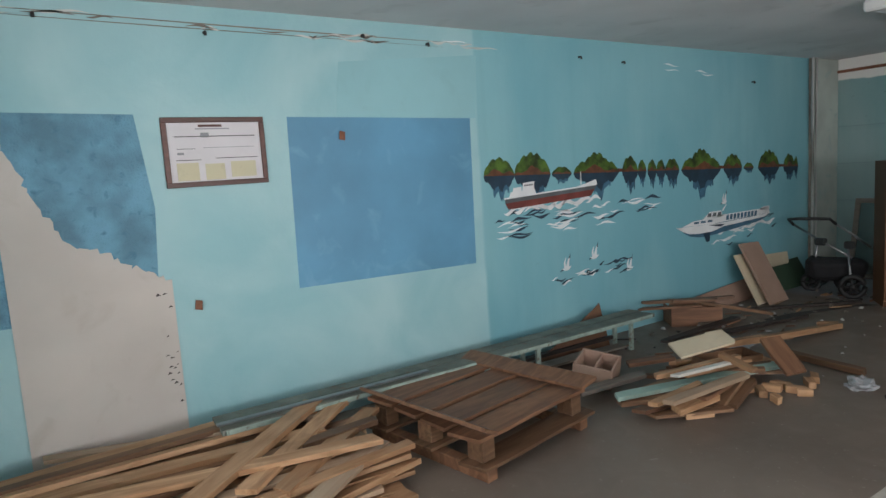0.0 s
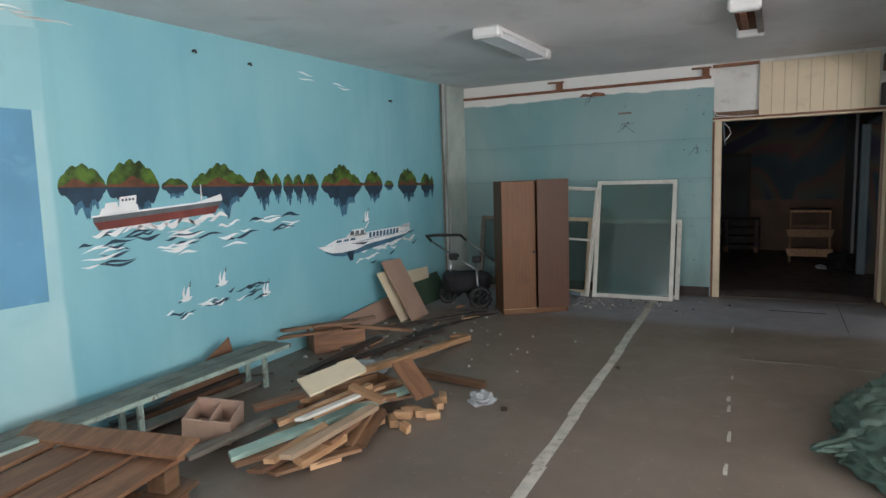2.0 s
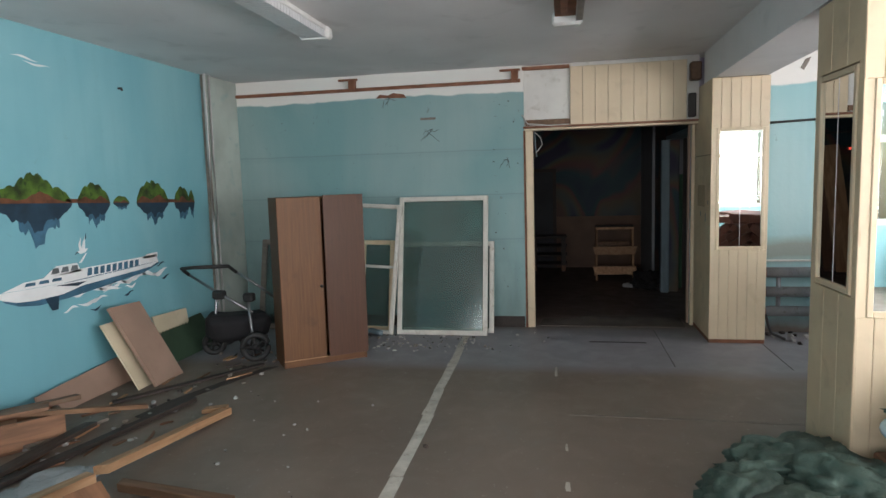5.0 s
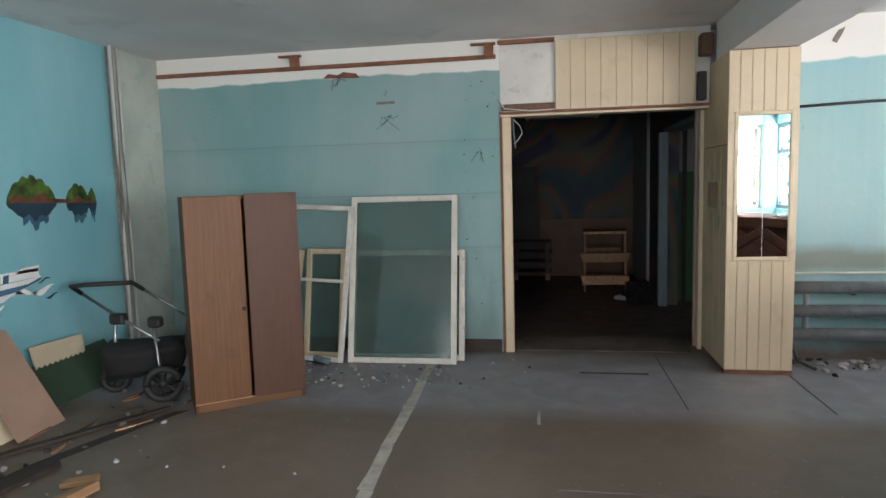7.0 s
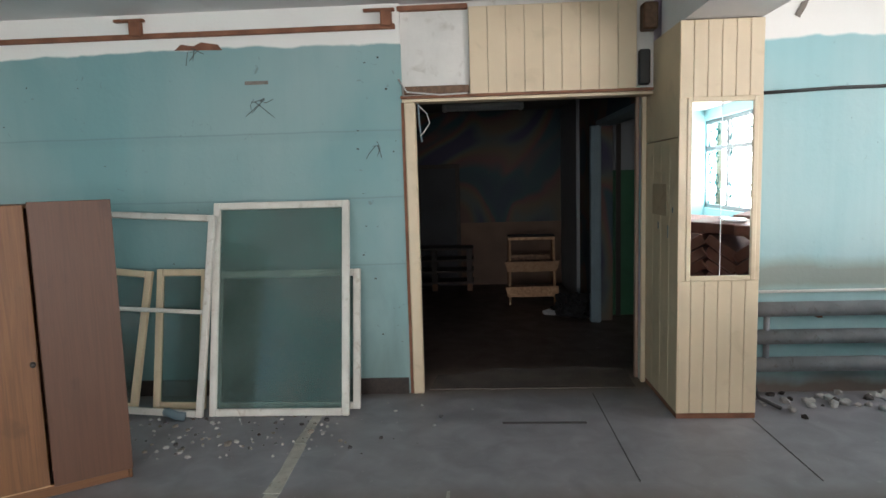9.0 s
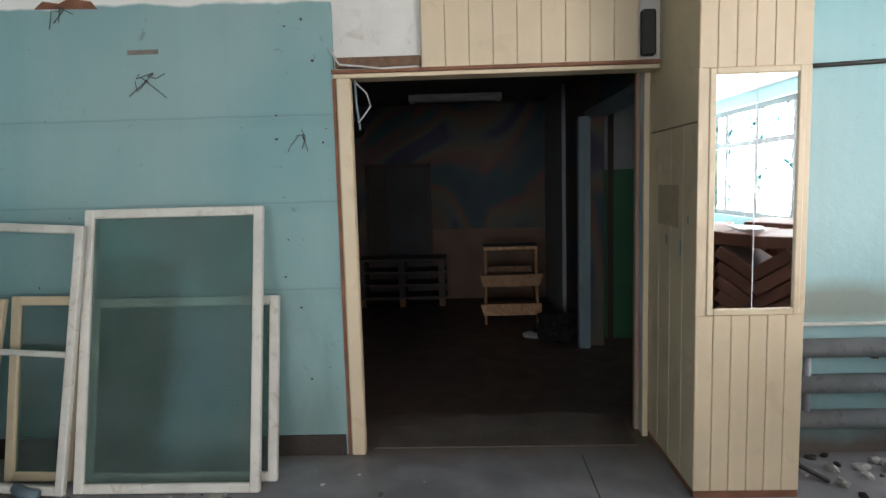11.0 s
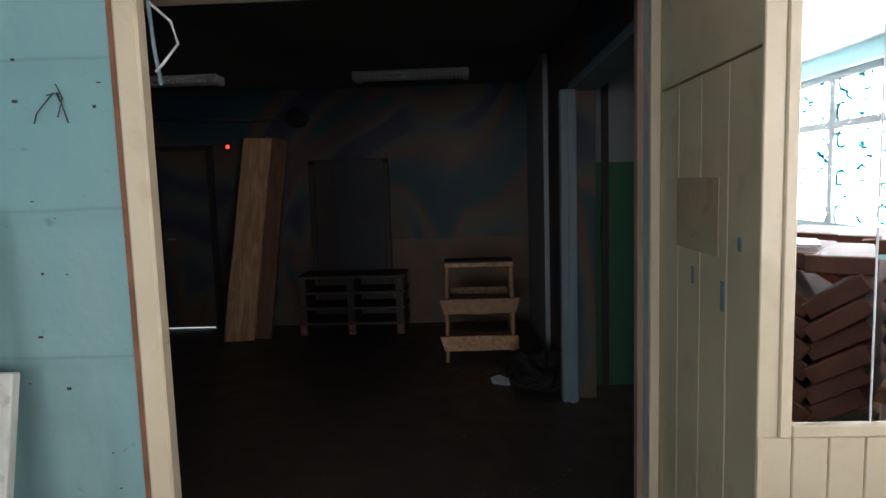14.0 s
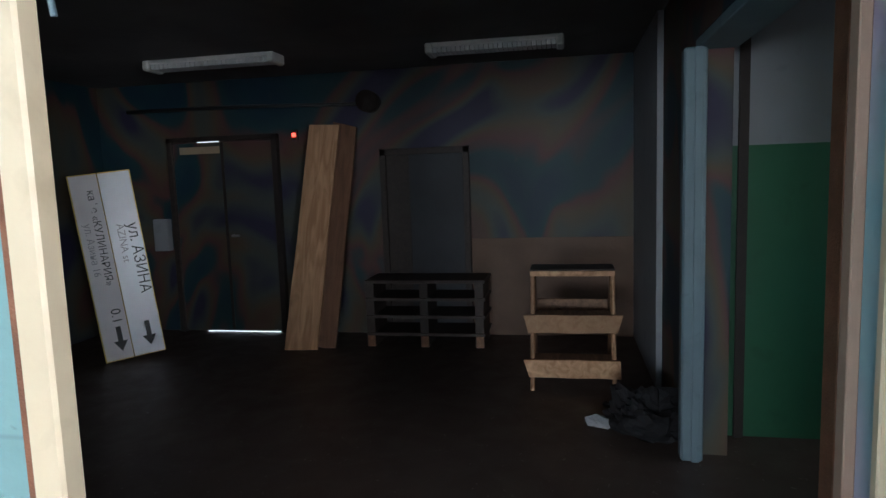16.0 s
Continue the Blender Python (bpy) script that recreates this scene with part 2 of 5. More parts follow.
# Grey for the scrolled windows' white bars: their backlit shade in the colour.
frame_grey = plain("backlit_grey_window_paint", (0.16, 0.19, 0.20), 0.5, 0.15, 6.0, 0.15)
bench_paint = plain("worn_mint_bench_paint", (0.185, 0.20, 0.165), 0.55, 0.5, 5.0, 0.3, dirt=(0.16, 0.10, 0.06), dirt_amount=0.9)
veneer = timber("brown_veneer", (0.175, 0.075, 0.026), (0.125, 0.052, 0.019), 0.55, 26.0)
veneer_red = timber("reddish_brown_veneer", (0.125, 0.052, 0.027), (0.095, 0.040, 0.021), 0.55, 26.0)
hardboard = plain("pinkish_hardboard", (0.36, 0.24, 0.18), 0.7, 0.15, 3.0, 0.1, dirt_amount=0.2)
yellow_card = plain("yellowed_board", (0.64, 0.55, 0.39), 0.6, 0.1, 3.0, 0.05, dirt_amount=0.2)
green_board = plain("dark_green_board", (0.045, 0.085, 0.05), 0.6, 0.25, 3.0, 0.1)
black_cloth = plain("black_fabric", (0.012, 0.012, 0.014), 0.85, 0.2, 12.0, 0.3)
rubber = plain("black_rubber", (0.018, 0.018, 0.018), 0.6, 0.2, 12.0, 0.1)
chrome = plain("scratched_metal", (0.34, 0.34, 0.35), 0.35, 0.2, 9.0, 0.05, metal=1.0)
grey_pipe = plain("grey_painted_pipe", (0.27, 0.29, 0.31), 0.35, 0.25, 6.0, 0.1, dirt=(0.10, 0.08, 0.07), dirt_amount=0.5)
rust = plain("rusty_brown_wood", (0.26, 0.11, 0.06), 0.75, 0.35, 8.0, 0.3)
sack_green = plain("green_woven_sack", (0.062, 0.105, 0.085), 0.6, 0.3, 5.0, 0.5, dirt=(0.10, 0.15, 0.12))
tile_red = plain("red_brown_roof_sheet", (0.21, 0.075, 0.05), 0.55, 0.3, 5.0, 0.2)
basin_blue = plain("pale_blue_enamel", (0.38, 0.56, 0.66), 0.25, 0.08, 4.0, 0)
lamp_white = plain("white_lamp_enamel", (0.72, 0.72, 0.70), 0.4, 0.1, 5.0, 0, dirt_amount=0.2)
lamp_grid = plain("milky_lamp_diffuser", (0.66, 0.67, 0.68), 0.3, 0.08, 12.0, 0.2)
tape = plain("worn_white_floor_paint", (0.52, 0.50, 0.44), 0.7, 0.3, 9.0, 0.2, dirt=(0.2, 0.17, 0.14), dirt_amount=0.7)
cable_black = plain("black_cable", (0.03, 0.03, 0.03), 0.5, 0.1, 9.0, 0)
cable_white = plain("white_cable", (0.6, 0.6, 0.58), 0.5, 0.1, 9.0, 0)
island_green = plain("mural_green", (0.085, 0.17, 0.02), 0.6, 0.85, 9.0, 0, dirt=(0.010, 0.03, 0.006), dirt_amount=0.9)
island_brown = plain("mural_red_brown", (0.17, 0.065, 0.03), 0.6, 0.5, 12.0, 0)
mural_navy = plain("mural_navy", (0.018, 0.05, 0.085), 0.6, 0.4, 7.0, 0)
mural_steel = plain("mural_steel_blue", (0.055, 0.16, 0.25), 0.6, 0.4, 7.0, 0)
mural_white = plain("mural_white", (0.84, 0.86, 0.86), 0.6, 0.1, 6.0, 0, dirt_amount=0.1)
mural_red = plain("mural_hull_red", (0.20, 0.05, 0.04), 0.6, 0.3, 8.0, 0)
mural_grey = plain("mural_hull_grey", (0.12, 0.14, 0.15), 0.6, 0.3, 8.0, 0)
# Mural colours cut to a fifth, putting the dark room's shade into them.
swirl = swirl_paint("dimmed_swirl_mural", 0.20)
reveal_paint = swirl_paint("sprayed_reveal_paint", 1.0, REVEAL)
# Ceiling colour lowered as well, so the room's dimness is partly painted.
dark_ceiling = plain("shade_darkened_ceiling", (0.15, 0.145, 0.14), 0.9, 0.3, 1.2, 0.1)
recess_blue = plain("shade_darkened_blue_grey", (0.045, 0.048, 0.055), 0.7, 0.3, 2.0, 0.05)
door_green = plain("green_oil_paint", (0.035, 0.13, 0.065), 0.4, 0.12, 2.0, 0.05)
corridor_grey = plain("grey_corridor_paint", (0.27, 0.29, 0.31), 0.6, 0.1, 2.0, 0.05)
dado_brown = plain("dirty_brown_dado_paint", (0.15, 0.085, 0.05), 0.6, 0.3, 2.5, 0.1)
trim_blue = plain("pale_blue_trim", (0.16, 0.225, 0.26), 0.5, 0.15, 4.0, 0.1)
sign_white = plain("white_sign_face", (0.72, 0.75, 0.80), 0.35, 0.05, 3.0, 0, dirt_amount=0.1)
sign_yellow = plain("yellow_sign_edge", (0.66, 0.48, 0.08), 0.4, 0.1, 3.0, 0)
ink = plain("black_print", (0.02, 0.02, 0.022), 0.5, 0.1, 3.0, 0)
ink_grey = plain("grey_print", (0.30, 0.31, 0.33), 0.5, 0.1, 3.0, 0)
paper = plain("white_paper", (0.70, 0.68, 0.70), 0.7, 0.06, 4.0, 0, dirt_amount=0.08)
paper_yellow = plain("yellowish_print", (0.62, 0.58, 0.40), 0.7, 0.06, 4.0, 0)
old_paper = plain("old_brown_paper", (0.44, 0.34, 0.22), 0.7, 0.12, 4.0, 0, dirt=(0.26, 0.17, 0.10), dirt_amount=0.5)
frame_red = timber("dark_red_frame", (0.13, 0.045, 0.03), (0.085, 0.03, 0.02), 0.4)
swirl_teal, sn, sl, sb = tree("translucent_teal_glass_paint")
st, sd, sm = sn.new("ShaderNodeBsdfTransparent"), sn.new("ShaderNodeBsdfDiffuse"), sn.new("ShaderNodeMixShader")
st.inputs[0].default_value, sd.inputs[0].default_value, sm.inputs[0].default_value = (0.001, 0.022, 0.024, 1), (0.0, 0.22, 0.24, 1), 0.4
sl.new(st.outputs[0], sm.inputs[1])
sl.new(sd.outputs[0], sm.inputs[2])
sl.new(sm.outputs[0], sn["Material Output"].inputs[0])
plastic_bag = plain("cloudy_plastic_film", (0.34, 0.35, 0.36), 0.25, 0.1, 9.0, 0.5)
faint_line = plain("faint_floor_paint", (0.24, 0.21, 0.18), 0.8, 0.4, 6.0, 0.1)
screed = plain("dark_broken_screed", (0.13, 0.11, 0.095), 0.85, 0.35, 5.0, 0.3)
grime = plain("dark_floor_grime", (0.085, 0.08, 0.08), 0.9, 0.3, 8.0, 0.1)
rubble_grey = plain("plaster_rubble", (0.46, 0.45, 0.43), 0.85, 0.3, 30.0, 0.3)
window_glass = glass("window_glass")
frame_glass = dusty_glass("dusty_glass")
mirror_glass = tree("mirror_silver")[0]
mb = mirror_glass.node_tree.nodes["Principled BSDF"]
mb.inputs["Base Color"].default_value, mb.inputs["Metallic"].default_value, mb.inputs["Roughness"].default_value = (0.86, 0.88, 0.88, 1), 1.0, 0.015


# ---- mesh helpers ----
def mesh_of(name, bm, material, smooth=False):
    me = bpy.data.meshes.new(name)
    bmesh.ops.recalc_face_normals(bm, faces=bm.faces)
    bm.to_mesh(me)
    bm.free()
    me.materials.append(material)
    if smooth:
        for p in me.polygons:
            p.use_smooth = True
    return me


def part(name, bm, material, parent, label="", smooth=False):
    ob = new(name, mesh_of(name, bm, material, smooth))
    ob.parent = parent
    if label:
        tagged(ob, label)
    return ob


def thing(name, bm, material, label, category, kind="", group="", smooth=False, at=None):
    ob = new(name, mesh_of(name, bm, material, smooth))
    if at is not None:
        ob.matrix_world = at
    return tagged(ob, label, category, group, kind)


def empty(name, m, label, category, group="", kind=""):
    ob = new(name)
    ob.matrix_world = m
    return tagged(ob, label, category, group, kind)


def box(lo, hi, bevel=0.0, bm=None, m=None):
    bm = bm or bmesh.new()
    (x0, y0, z0), (x1, y1, z1) = lo, hi
    r = bmesh.ops.create_cube(bm, size=1.0)
    s = Matrix.LocRotScale(((x0 + x1) / 2, (y0 + y1) / 2, (z0 + z1) / 2), None, (abs(x1 - x0), abs(y1 - y0), abs(z1 - z0)))
    bmesh.ops.transform(bm, matrix=(m or Matrix()) @ s, verts=r["verts"])
    if bevel:
        es = list({e for v in r["verts"] for e in v.link_edges})
        bmesh.ops.bevel(bm, geom=es, offset=bevel, segments=1, affect='EDGES')
    return bm


def tube(points, radius, sides=10, bm=None):
    """A round bar that follows the points."""
    bm = bm or bmesh.new()
    pts = [Vector(p) for p in points]
    rings = []
    for i, p in enumerate(pts):
        d = (pts[min(i + 1, len(pts) - 1)] - pts[max(i - 1, 0)]).normalized()
        q = d.to_track_quat('Z', 'Y')
        rings.append([bm.verts.new(p + q @ Vector((radius * math.cos(a), radius * math.sin(a), 0)))
                      for a in (2 * math.pi * k / sides for k in range(sides))])
    for a, b in zip(rings, rings[1:]):
        for k in range(sides):
            bm.faces.new((a[k], a[(k + 1) % sides], b[(k + 1) % sides], b[k]))
    bm.faces.new(rings[0])
    bm.faces.new(rings[-1])
    return bm


def slab(outline, thick, m, bm=None):
    """A flat shape from (u, v) corners in the plane of m, thick along its z."""
    bm = bm or bmesh.new()
    vs = [bm.verts.new(m @ Vector((u, v, 0))) for u, v in outline]
    f = bm.faces.new(vs)
    r = bmesh.ops.extrude_face_region(bm, geom=[f])
    up = (m.to_3x3() @ Vector((0, 0, thick)))
    bmesh.ops.translate(bm, vec=up, verts=[v for v in r["geom"] if isinstance(v, bmesh.types.BMVert)])
    return bm


WALL = 4.32                      # inner face of the mural wall
ON_WALL = pose(0, WALL, 0, 90)   # u runs along x, v up, z towards the room
BACK = 9.15                      # inner face of the back wall
CEIL = 2.82

# ---- structure ----
S = "structure"
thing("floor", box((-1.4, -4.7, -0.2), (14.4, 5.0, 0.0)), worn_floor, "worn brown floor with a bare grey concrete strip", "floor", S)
thing("ceiling", box((-1.4, -4.7, CEIL), (9.65, 4.7, CEIL + 0.2)), ceiling_white, "grey whitewashed ceiling with stains", "ceiling", S)
thing("wall_mural", box((-1.25, WALL, 0), (9.65, WALL + 0.3, CEIL)), mural_paint, "turquoise painted wall with sea mural", "wall", S)

bm = box((BACK, 0.97, 0), (BACK + 0.07, WALL, CEIL))
thing("wall_back", bm, back_paint, "faded turquoise wall with whitewashed top", "wall", S)
thing("wall_lintel", box((BACK + 0.03, -0.80, 2.16), (BACK + 0.23, 0.97, CEIL)), plaster_white, "white plaster wall above the doorway", "wall", S)
thing("wall_bay", box((BACK - 0.05, SIDE, 0), (BACK + 0.5, -1.25, CEIL)), bay_paint, "mouldy turquoise wall behind the radiator pipes", "wall", S)
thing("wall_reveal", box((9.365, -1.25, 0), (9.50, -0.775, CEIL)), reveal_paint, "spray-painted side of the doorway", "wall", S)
thing("beam", box((END, -1.30, 2.51), (BACK - 0.05, -0.83, CEIL)), ceiling_white, "whitewashed concrete beam over the columns", "beam", S)
thing("wall_pilaster", box((8.50, 4.275, 0), (BACK, WALL, CEIL), 0.006), pilaster_side, "peeling greenish white plaster strip in the corner", "wall", S)
thing("baseboard", box((BACK - 0.015, 0.99, 0), (BACK, 4.275, 0.12)), darkw, "dark grimy baseboard strip", "baseboard", S)


def window_wall(name, m, length, openings, sill, head, label):
    """A wall along local x with its inner face at y = 0, pierced by windows."""
    bm = bmesh.new()
    box((0, -0.3, 0), (length, 0, sill), 0, bm)
    box((0, -0.3, head), (length, 0, CEIL), 0, bm)
    cuts = [0.0] + [c for o in openings for c in o] + [length]
    for a, b in zip(cuts[::2], cuts[1::2]):
        box((a, -0.3, sill), (b, 0, head), 0, bm)
    thing(name, bm, pale_aqua, label, "wall", S, at=m)


def spiral(bm, cx, cz, r, turns, way, width, y):
    last = None
    steps = int(14 * turns)
    for i in range(steps + 1):
        f = i / steps
        a = way * f * turns * 2 * math.pi + cx * 7
        rad, w = r * (1 - 0.85 * f), width * (1 - 0.6 * f)
        c, s = math.cos(a), math.sin(a)
        pair = (bm.verts.new((cx + (rad - w) * c, y, cz + (rad - w) * s)), bm.verts.new((cx + (rad + w) * c, y, cz + (rad + w) * s)))
        if last:
            bm.faces.new((last[0], last[1], pair[1], pair[0]))
        last = pair


def sway(bm, x, z, length, rise, width, y):
    """A brushed S-shaped tail with pointed ends."""
    last = None
    for i in range(13):
        f = i / 12
        u, v, w = x + length * f, z + rise * math.sin(2 * math.pi * f), width * math.sin(math.pi * (0.04 + 0.92 * f))
        pair = (bm.verts.new((u, y, v - w)), bm.verts.new((u, y, v + w)))
        if last:
            bm.faces.new((last[0], pair[0], pair[1], last[1]))
        last = pair


def window(name, m, width, sill, head, bays, swirls, rng):
    w = empty(name, m, "white wooden window with teal scrolls painted on the glass" if swirls else "plain white wooden window", "window", kind=S)
    paint_of = frame_grey if swirls else whitew
    step = width / bays
    for i in range(bays + 1):
        part("window_frame", box((i * step - 0.05, -0.16, sill), (i * step + 0.05, -0.08, head), 0.006), paint_of, w)
    for z in (sill + 0.035, 2.04, head - 0.035):
        part("window_frame", box((0, -0.155, z - 0.045), (width, -0.085, z + 0.045), 0.006), paint_of, w)
    for i in range(bays):
        for z0, z1 in ((sill, 2.04), (2.04, head)):
            p = part("pane", box((i * step + 0.03, -0.122, z0 + 0.03), (i * step + step - 0.03, -0.118, z1 - 0.03)), window_glass, w)
            p.visible_shadow = False
            if swirls:
                bm = bmesh.new()
                rows = max(1, round((z1 - z0) / 0.36))
                for k in range(3 * rows):
                    r = rng.uniform(0.10, 0.155)
                    cx = i * step + step * (k % 3 + 0.5) / 3 + rng.uniform(-0.03, 0.03)
                    cz = z0 + (z1 - z0) * (k // 3 + 0.5) / rows + rng.uniform(-0.03, 0.03)
                    way = -1 if (k + i) % 2 else 1
                    spiral(bm, cx, cz, r, rng.uniform(1.3, 1.9), way, rng.uniform(0.016, 0.024), -0.112)
                    sway(bm, cx - 0.17, cz - way * 0.13, 0.36, way * rng.uniform(0.05, 0.09), rng.uniform(0.016, 0.032), -0.1135)
                part("painted_scroll", bm, swirl_teal, w)
    return w


rng = random.Random(4)
SILL, HEAD = 0.85, 2.62
side_m = pose(END - 0.3, SIDE, 0)
window_wall("wall_windows", side_m, 10.9, ((0.45, 6.15), (7.85, 10.15)), SILL, HEAD, "pale turquoise wall with a long row of windows")
window("window_1", pose(END + 0.15, SIDE, 0), 5.7, SILL, HEAD, 5, True, rng)
window("window_2", pose(END + 7.55, SIDE, 0), 2.3, SILL, HEAD, 2, True, rng)
end_m = pose(END, SIDE, 0, 0, 0, 90)
window_wall("wall_end", end_m, 8.6, ((0.25, 3.45), (4.5, 7.0)), SILL, HEAD, "pale turquoise end wall with a window")
window("window_3", end_m @ pose(0.25, 0, 0), 3.2, SILL, HEAD, 4, False, rng)
# Unseen window, added only to let that extra light in.
window("added_unseen_window", end_m @ pose(4.5, 0, 0), 2.5, SILL, HEAD, 3, False, rng)

# ---- dark room beyond the doorway ----
DK0, DK1, DKC = 9.65, 13.95, 2.55
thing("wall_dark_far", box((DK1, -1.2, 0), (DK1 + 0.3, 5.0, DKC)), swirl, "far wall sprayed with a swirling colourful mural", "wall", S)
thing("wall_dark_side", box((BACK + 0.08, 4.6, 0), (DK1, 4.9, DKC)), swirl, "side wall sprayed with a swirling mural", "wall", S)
thing("ceiling_dark", box((BACK + 0.235, -3.2, DKC), (DK1 + 0.3, 5.0, DKC + 0.2)), dark_ceiling, "grey ceiling of the dark room, darkened in colour for shade", "ceiling", S)
thing("ceiling_dark_strip", box((BACK + 0.13, 0.98, DKC), (BACK + 0.235, 5.0, DKC + 0.2)), dark_ceiling, "ceiling edge of the dark room, darkened in colour for shade", "ceiling", S)
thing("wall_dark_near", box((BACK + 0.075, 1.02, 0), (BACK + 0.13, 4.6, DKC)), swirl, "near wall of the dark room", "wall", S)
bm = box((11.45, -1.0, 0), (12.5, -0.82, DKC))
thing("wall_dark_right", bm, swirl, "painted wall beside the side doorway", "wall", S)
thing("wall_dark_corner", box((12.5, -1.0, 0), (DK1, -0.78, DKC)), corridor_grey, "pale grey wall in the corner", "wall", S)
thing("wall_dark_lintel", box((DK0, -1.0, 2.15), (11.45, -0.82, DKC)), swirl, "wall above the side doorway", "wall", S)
door_frame = empty("door_frame_side", pose(11.38, -0.9, 0), "pale blue door frame of the side doorway", "door frame", kind=S)
part("jamb", box((-0.03, 0.04, 0), (0.06, 0.15, 2.1), 0.01), trim_blue, door_frame)
part("jamb_moulding", box((-0.04, 0.06, 0), (-0.03, 0.10, 2.1), 0.003), trim_blue, door_frame)
part("jamb", box((-1.7, -0.12, 0), (-1.6, 0.08, 2.1), 0.01), rust, door_frame)
part("head", box((-1.7, -0.12, 2.1), (0.07, 0.08, 2.15), 0.005), trim_blue, door_frame)
thing("wall_corridor", box((11.72, -3.2, 0), (11.9, -1.0, DKC)), door_green, "corridor wall painted green below", "wall", S)
thing("wall_corridor_upper", box((11.712, -3.2, 1.63), (11.72, -1.0, DKC)), corridor_grey, "grey upper part of the corridor wall", "wall", S)
# Unseen opening and lamp, added to light the green corridor wall.
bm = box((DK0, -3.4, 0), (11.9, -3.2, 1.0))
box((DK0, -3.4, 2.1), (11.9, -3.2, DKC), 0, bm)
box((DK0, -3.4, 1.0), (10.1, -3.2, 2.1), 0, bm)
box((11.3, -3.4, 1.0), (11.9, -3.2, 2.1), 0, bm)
thing("wall_corridor_side", bm, corridor_grey, "grey corridor wall with an added unseen opening", "wall", S)
area_lamp("added_corridor_light", pose(10.7, -3.35, 1.55, 90, 0, 0), 1.2, 1.1, 0.5, DAY)
thing("wall_corridor_near", box((DK0, -3.2, 0), (DK0 + 0.1, -1.25, DKC)), corridor_grey, "grey corridor end wall", "wall", S)
thing("corridor_batten", box((11.69, -1.14, 0), (11.712, -1.09, DKC)), darkw, "thin dark batten on the corridor wall", "trim", S)


# ---- panelled columns with mirrors ----
def boards(parent, m, width, z0, z1, count, material, thick=0.014):
    step = width / count
    for i in range(count):
        bm = box((i * step + 0.001, 0, z0), ((i + 1) * step - 0.001, thick, z1), 0.003)
        bmesh.ops.transform(bm, matrix=m, verts=bm.verts)
        part("board", bm, material, parent)


def mirror(parent, m, w, z0, z1):
    rim = 0.03
    for lo, hi in (((-rim, 0, z0 - rim), (0, 0.024, z1 + rim)), ((w, 0, z0 - rim), (w + rim, 0.024, z1 + rim)),
                   ((0, 0, z0 - rim), (w, 0.024, z0)), ((0, 0, z1), (w, 0.024, z1 + rim))):
        bm = box(lo, hi, 0.004)
        bmesh.ops.transform(bm, matrix=m, verts=bm.verts)
        part("mirror_frame", bm, cream, parent)
    for a, b in ((0, w * 0.5 - 0.002), (w * 0.5 + 0.002, w)):
        bm = box((a, 0.002, z0), (b, 0.010, z1))
        bmesh.ops.transform(bm, matrix=m, verts=bm.verts)
        part("mirror", bm, mirror_glass, parent, "tall mirror pane")
    bm = box((w * 0.5 - 0.002, 0.002, z0), (w * 0.5 + 0.002, 0.0115, z1))
    bmesh.ops.transform(bm, matrix=m, verts=bm.verts)
    part("mirror_seam", bm, paper, parent, "pale strip between the mirror panes")


def column(label, x0, x1, y0, y1, side_mirror):
    """y1 is the face towards the hall; x0 the face towards the windows at the end."""
    c = empty("panelled_column", pose(0, 0, 0), label, "column", "panelled columns", S)
    part("core", box((x0 + 0.016, y0 + 0.016, 0.03), (x1, y1 - 0.016, 2.505)), joint_dark, c)
    part("plinth", box((x0 + 0.004, y0 + 0.004, 0), (x1, y1 - 0.004, 0.035)), rust, c)
    front = Matrix(((0, -1, 0, x0 + 0.016), (-1, 0, 0, y1), (0, 0, 1, 0), (0, 0, 0, 1)))   # local x runs to -y, local y to -x
    w = y1 - y0
    boards(c, front, w, 0.035, 0.90, 6, cream)
    boards(c, front, w, 2.04, 2.50, 6, cream)
    for a, b in ((0.0, 0.075), (w - 0.055, w)):
        bm = box((a, 0, 0.9), (b, 0.016, 2.04), 0.003)
        bmesh.ops.transform(bm, matrix=front, verts=bm.verts)
        part("board", bm, cream, c)
    mirror(c, front @ pose(0.078, 0, 0), w - 0.136, 0.932, 2.01)
    side = Matrix(((1, 0, 0, x0), (0, 1, 0, y1 - 0.016), (0, 0, 1, 0), (0, 0, 0, 1)))
    d = x1 - x0
    if side_mirror:
        boards(c, side, d, 0.035, 0.99, 3, cream_dark)
        boards(c, side, d, 2.13, 2.50, 3, cream_dark)
        for a, b in ((0.0, 0.06), (d - 0.06, d)):
            bm = box((a, 0, 0.99), (b, 0.014, 2.13), 0.003)
            bmesh.ops.transform(bm, matrix=side, verts=bm.verts)
            part("board", bm, cream_dark, c)
        mirror(c, side @ pose(0.09, 0, 0), d - 0.18, 1.03, 2.09)
    else:
        boards(c, side, d, 0.035, 1.80, 4, cream_dark)
        boards(c, side, d, 1.806, 2.50, 1, cream_dark)
    return c


column("cream tongue-and-groove column with a tall mirror beside the doorway", 8.60, 9.36, -1.305, -0.80, False)
column("cream panelled column with mirrors on two faces", 5.60, 6.18, -1.36, -0.83, True)
thing("brown_paper_note", box((8.84, -0.80, 1.30), (9.17, -0.797, 1.512)), old_paper, "faded brown paper stuck on the column", "paper")
thing("door_stop", box((9.46, -0.775, 0), (9.505, -0.750, 2.5), 0.003), hardboard, "chipped pinkish door stop in the doorway", "trim", S)
thing("column_corner_strip", box((9.345, -0.80, 0.0), (9.375, -0.765, 2.15), 0.004), cream, "cream corner strip beside the doorway", "trim", S)

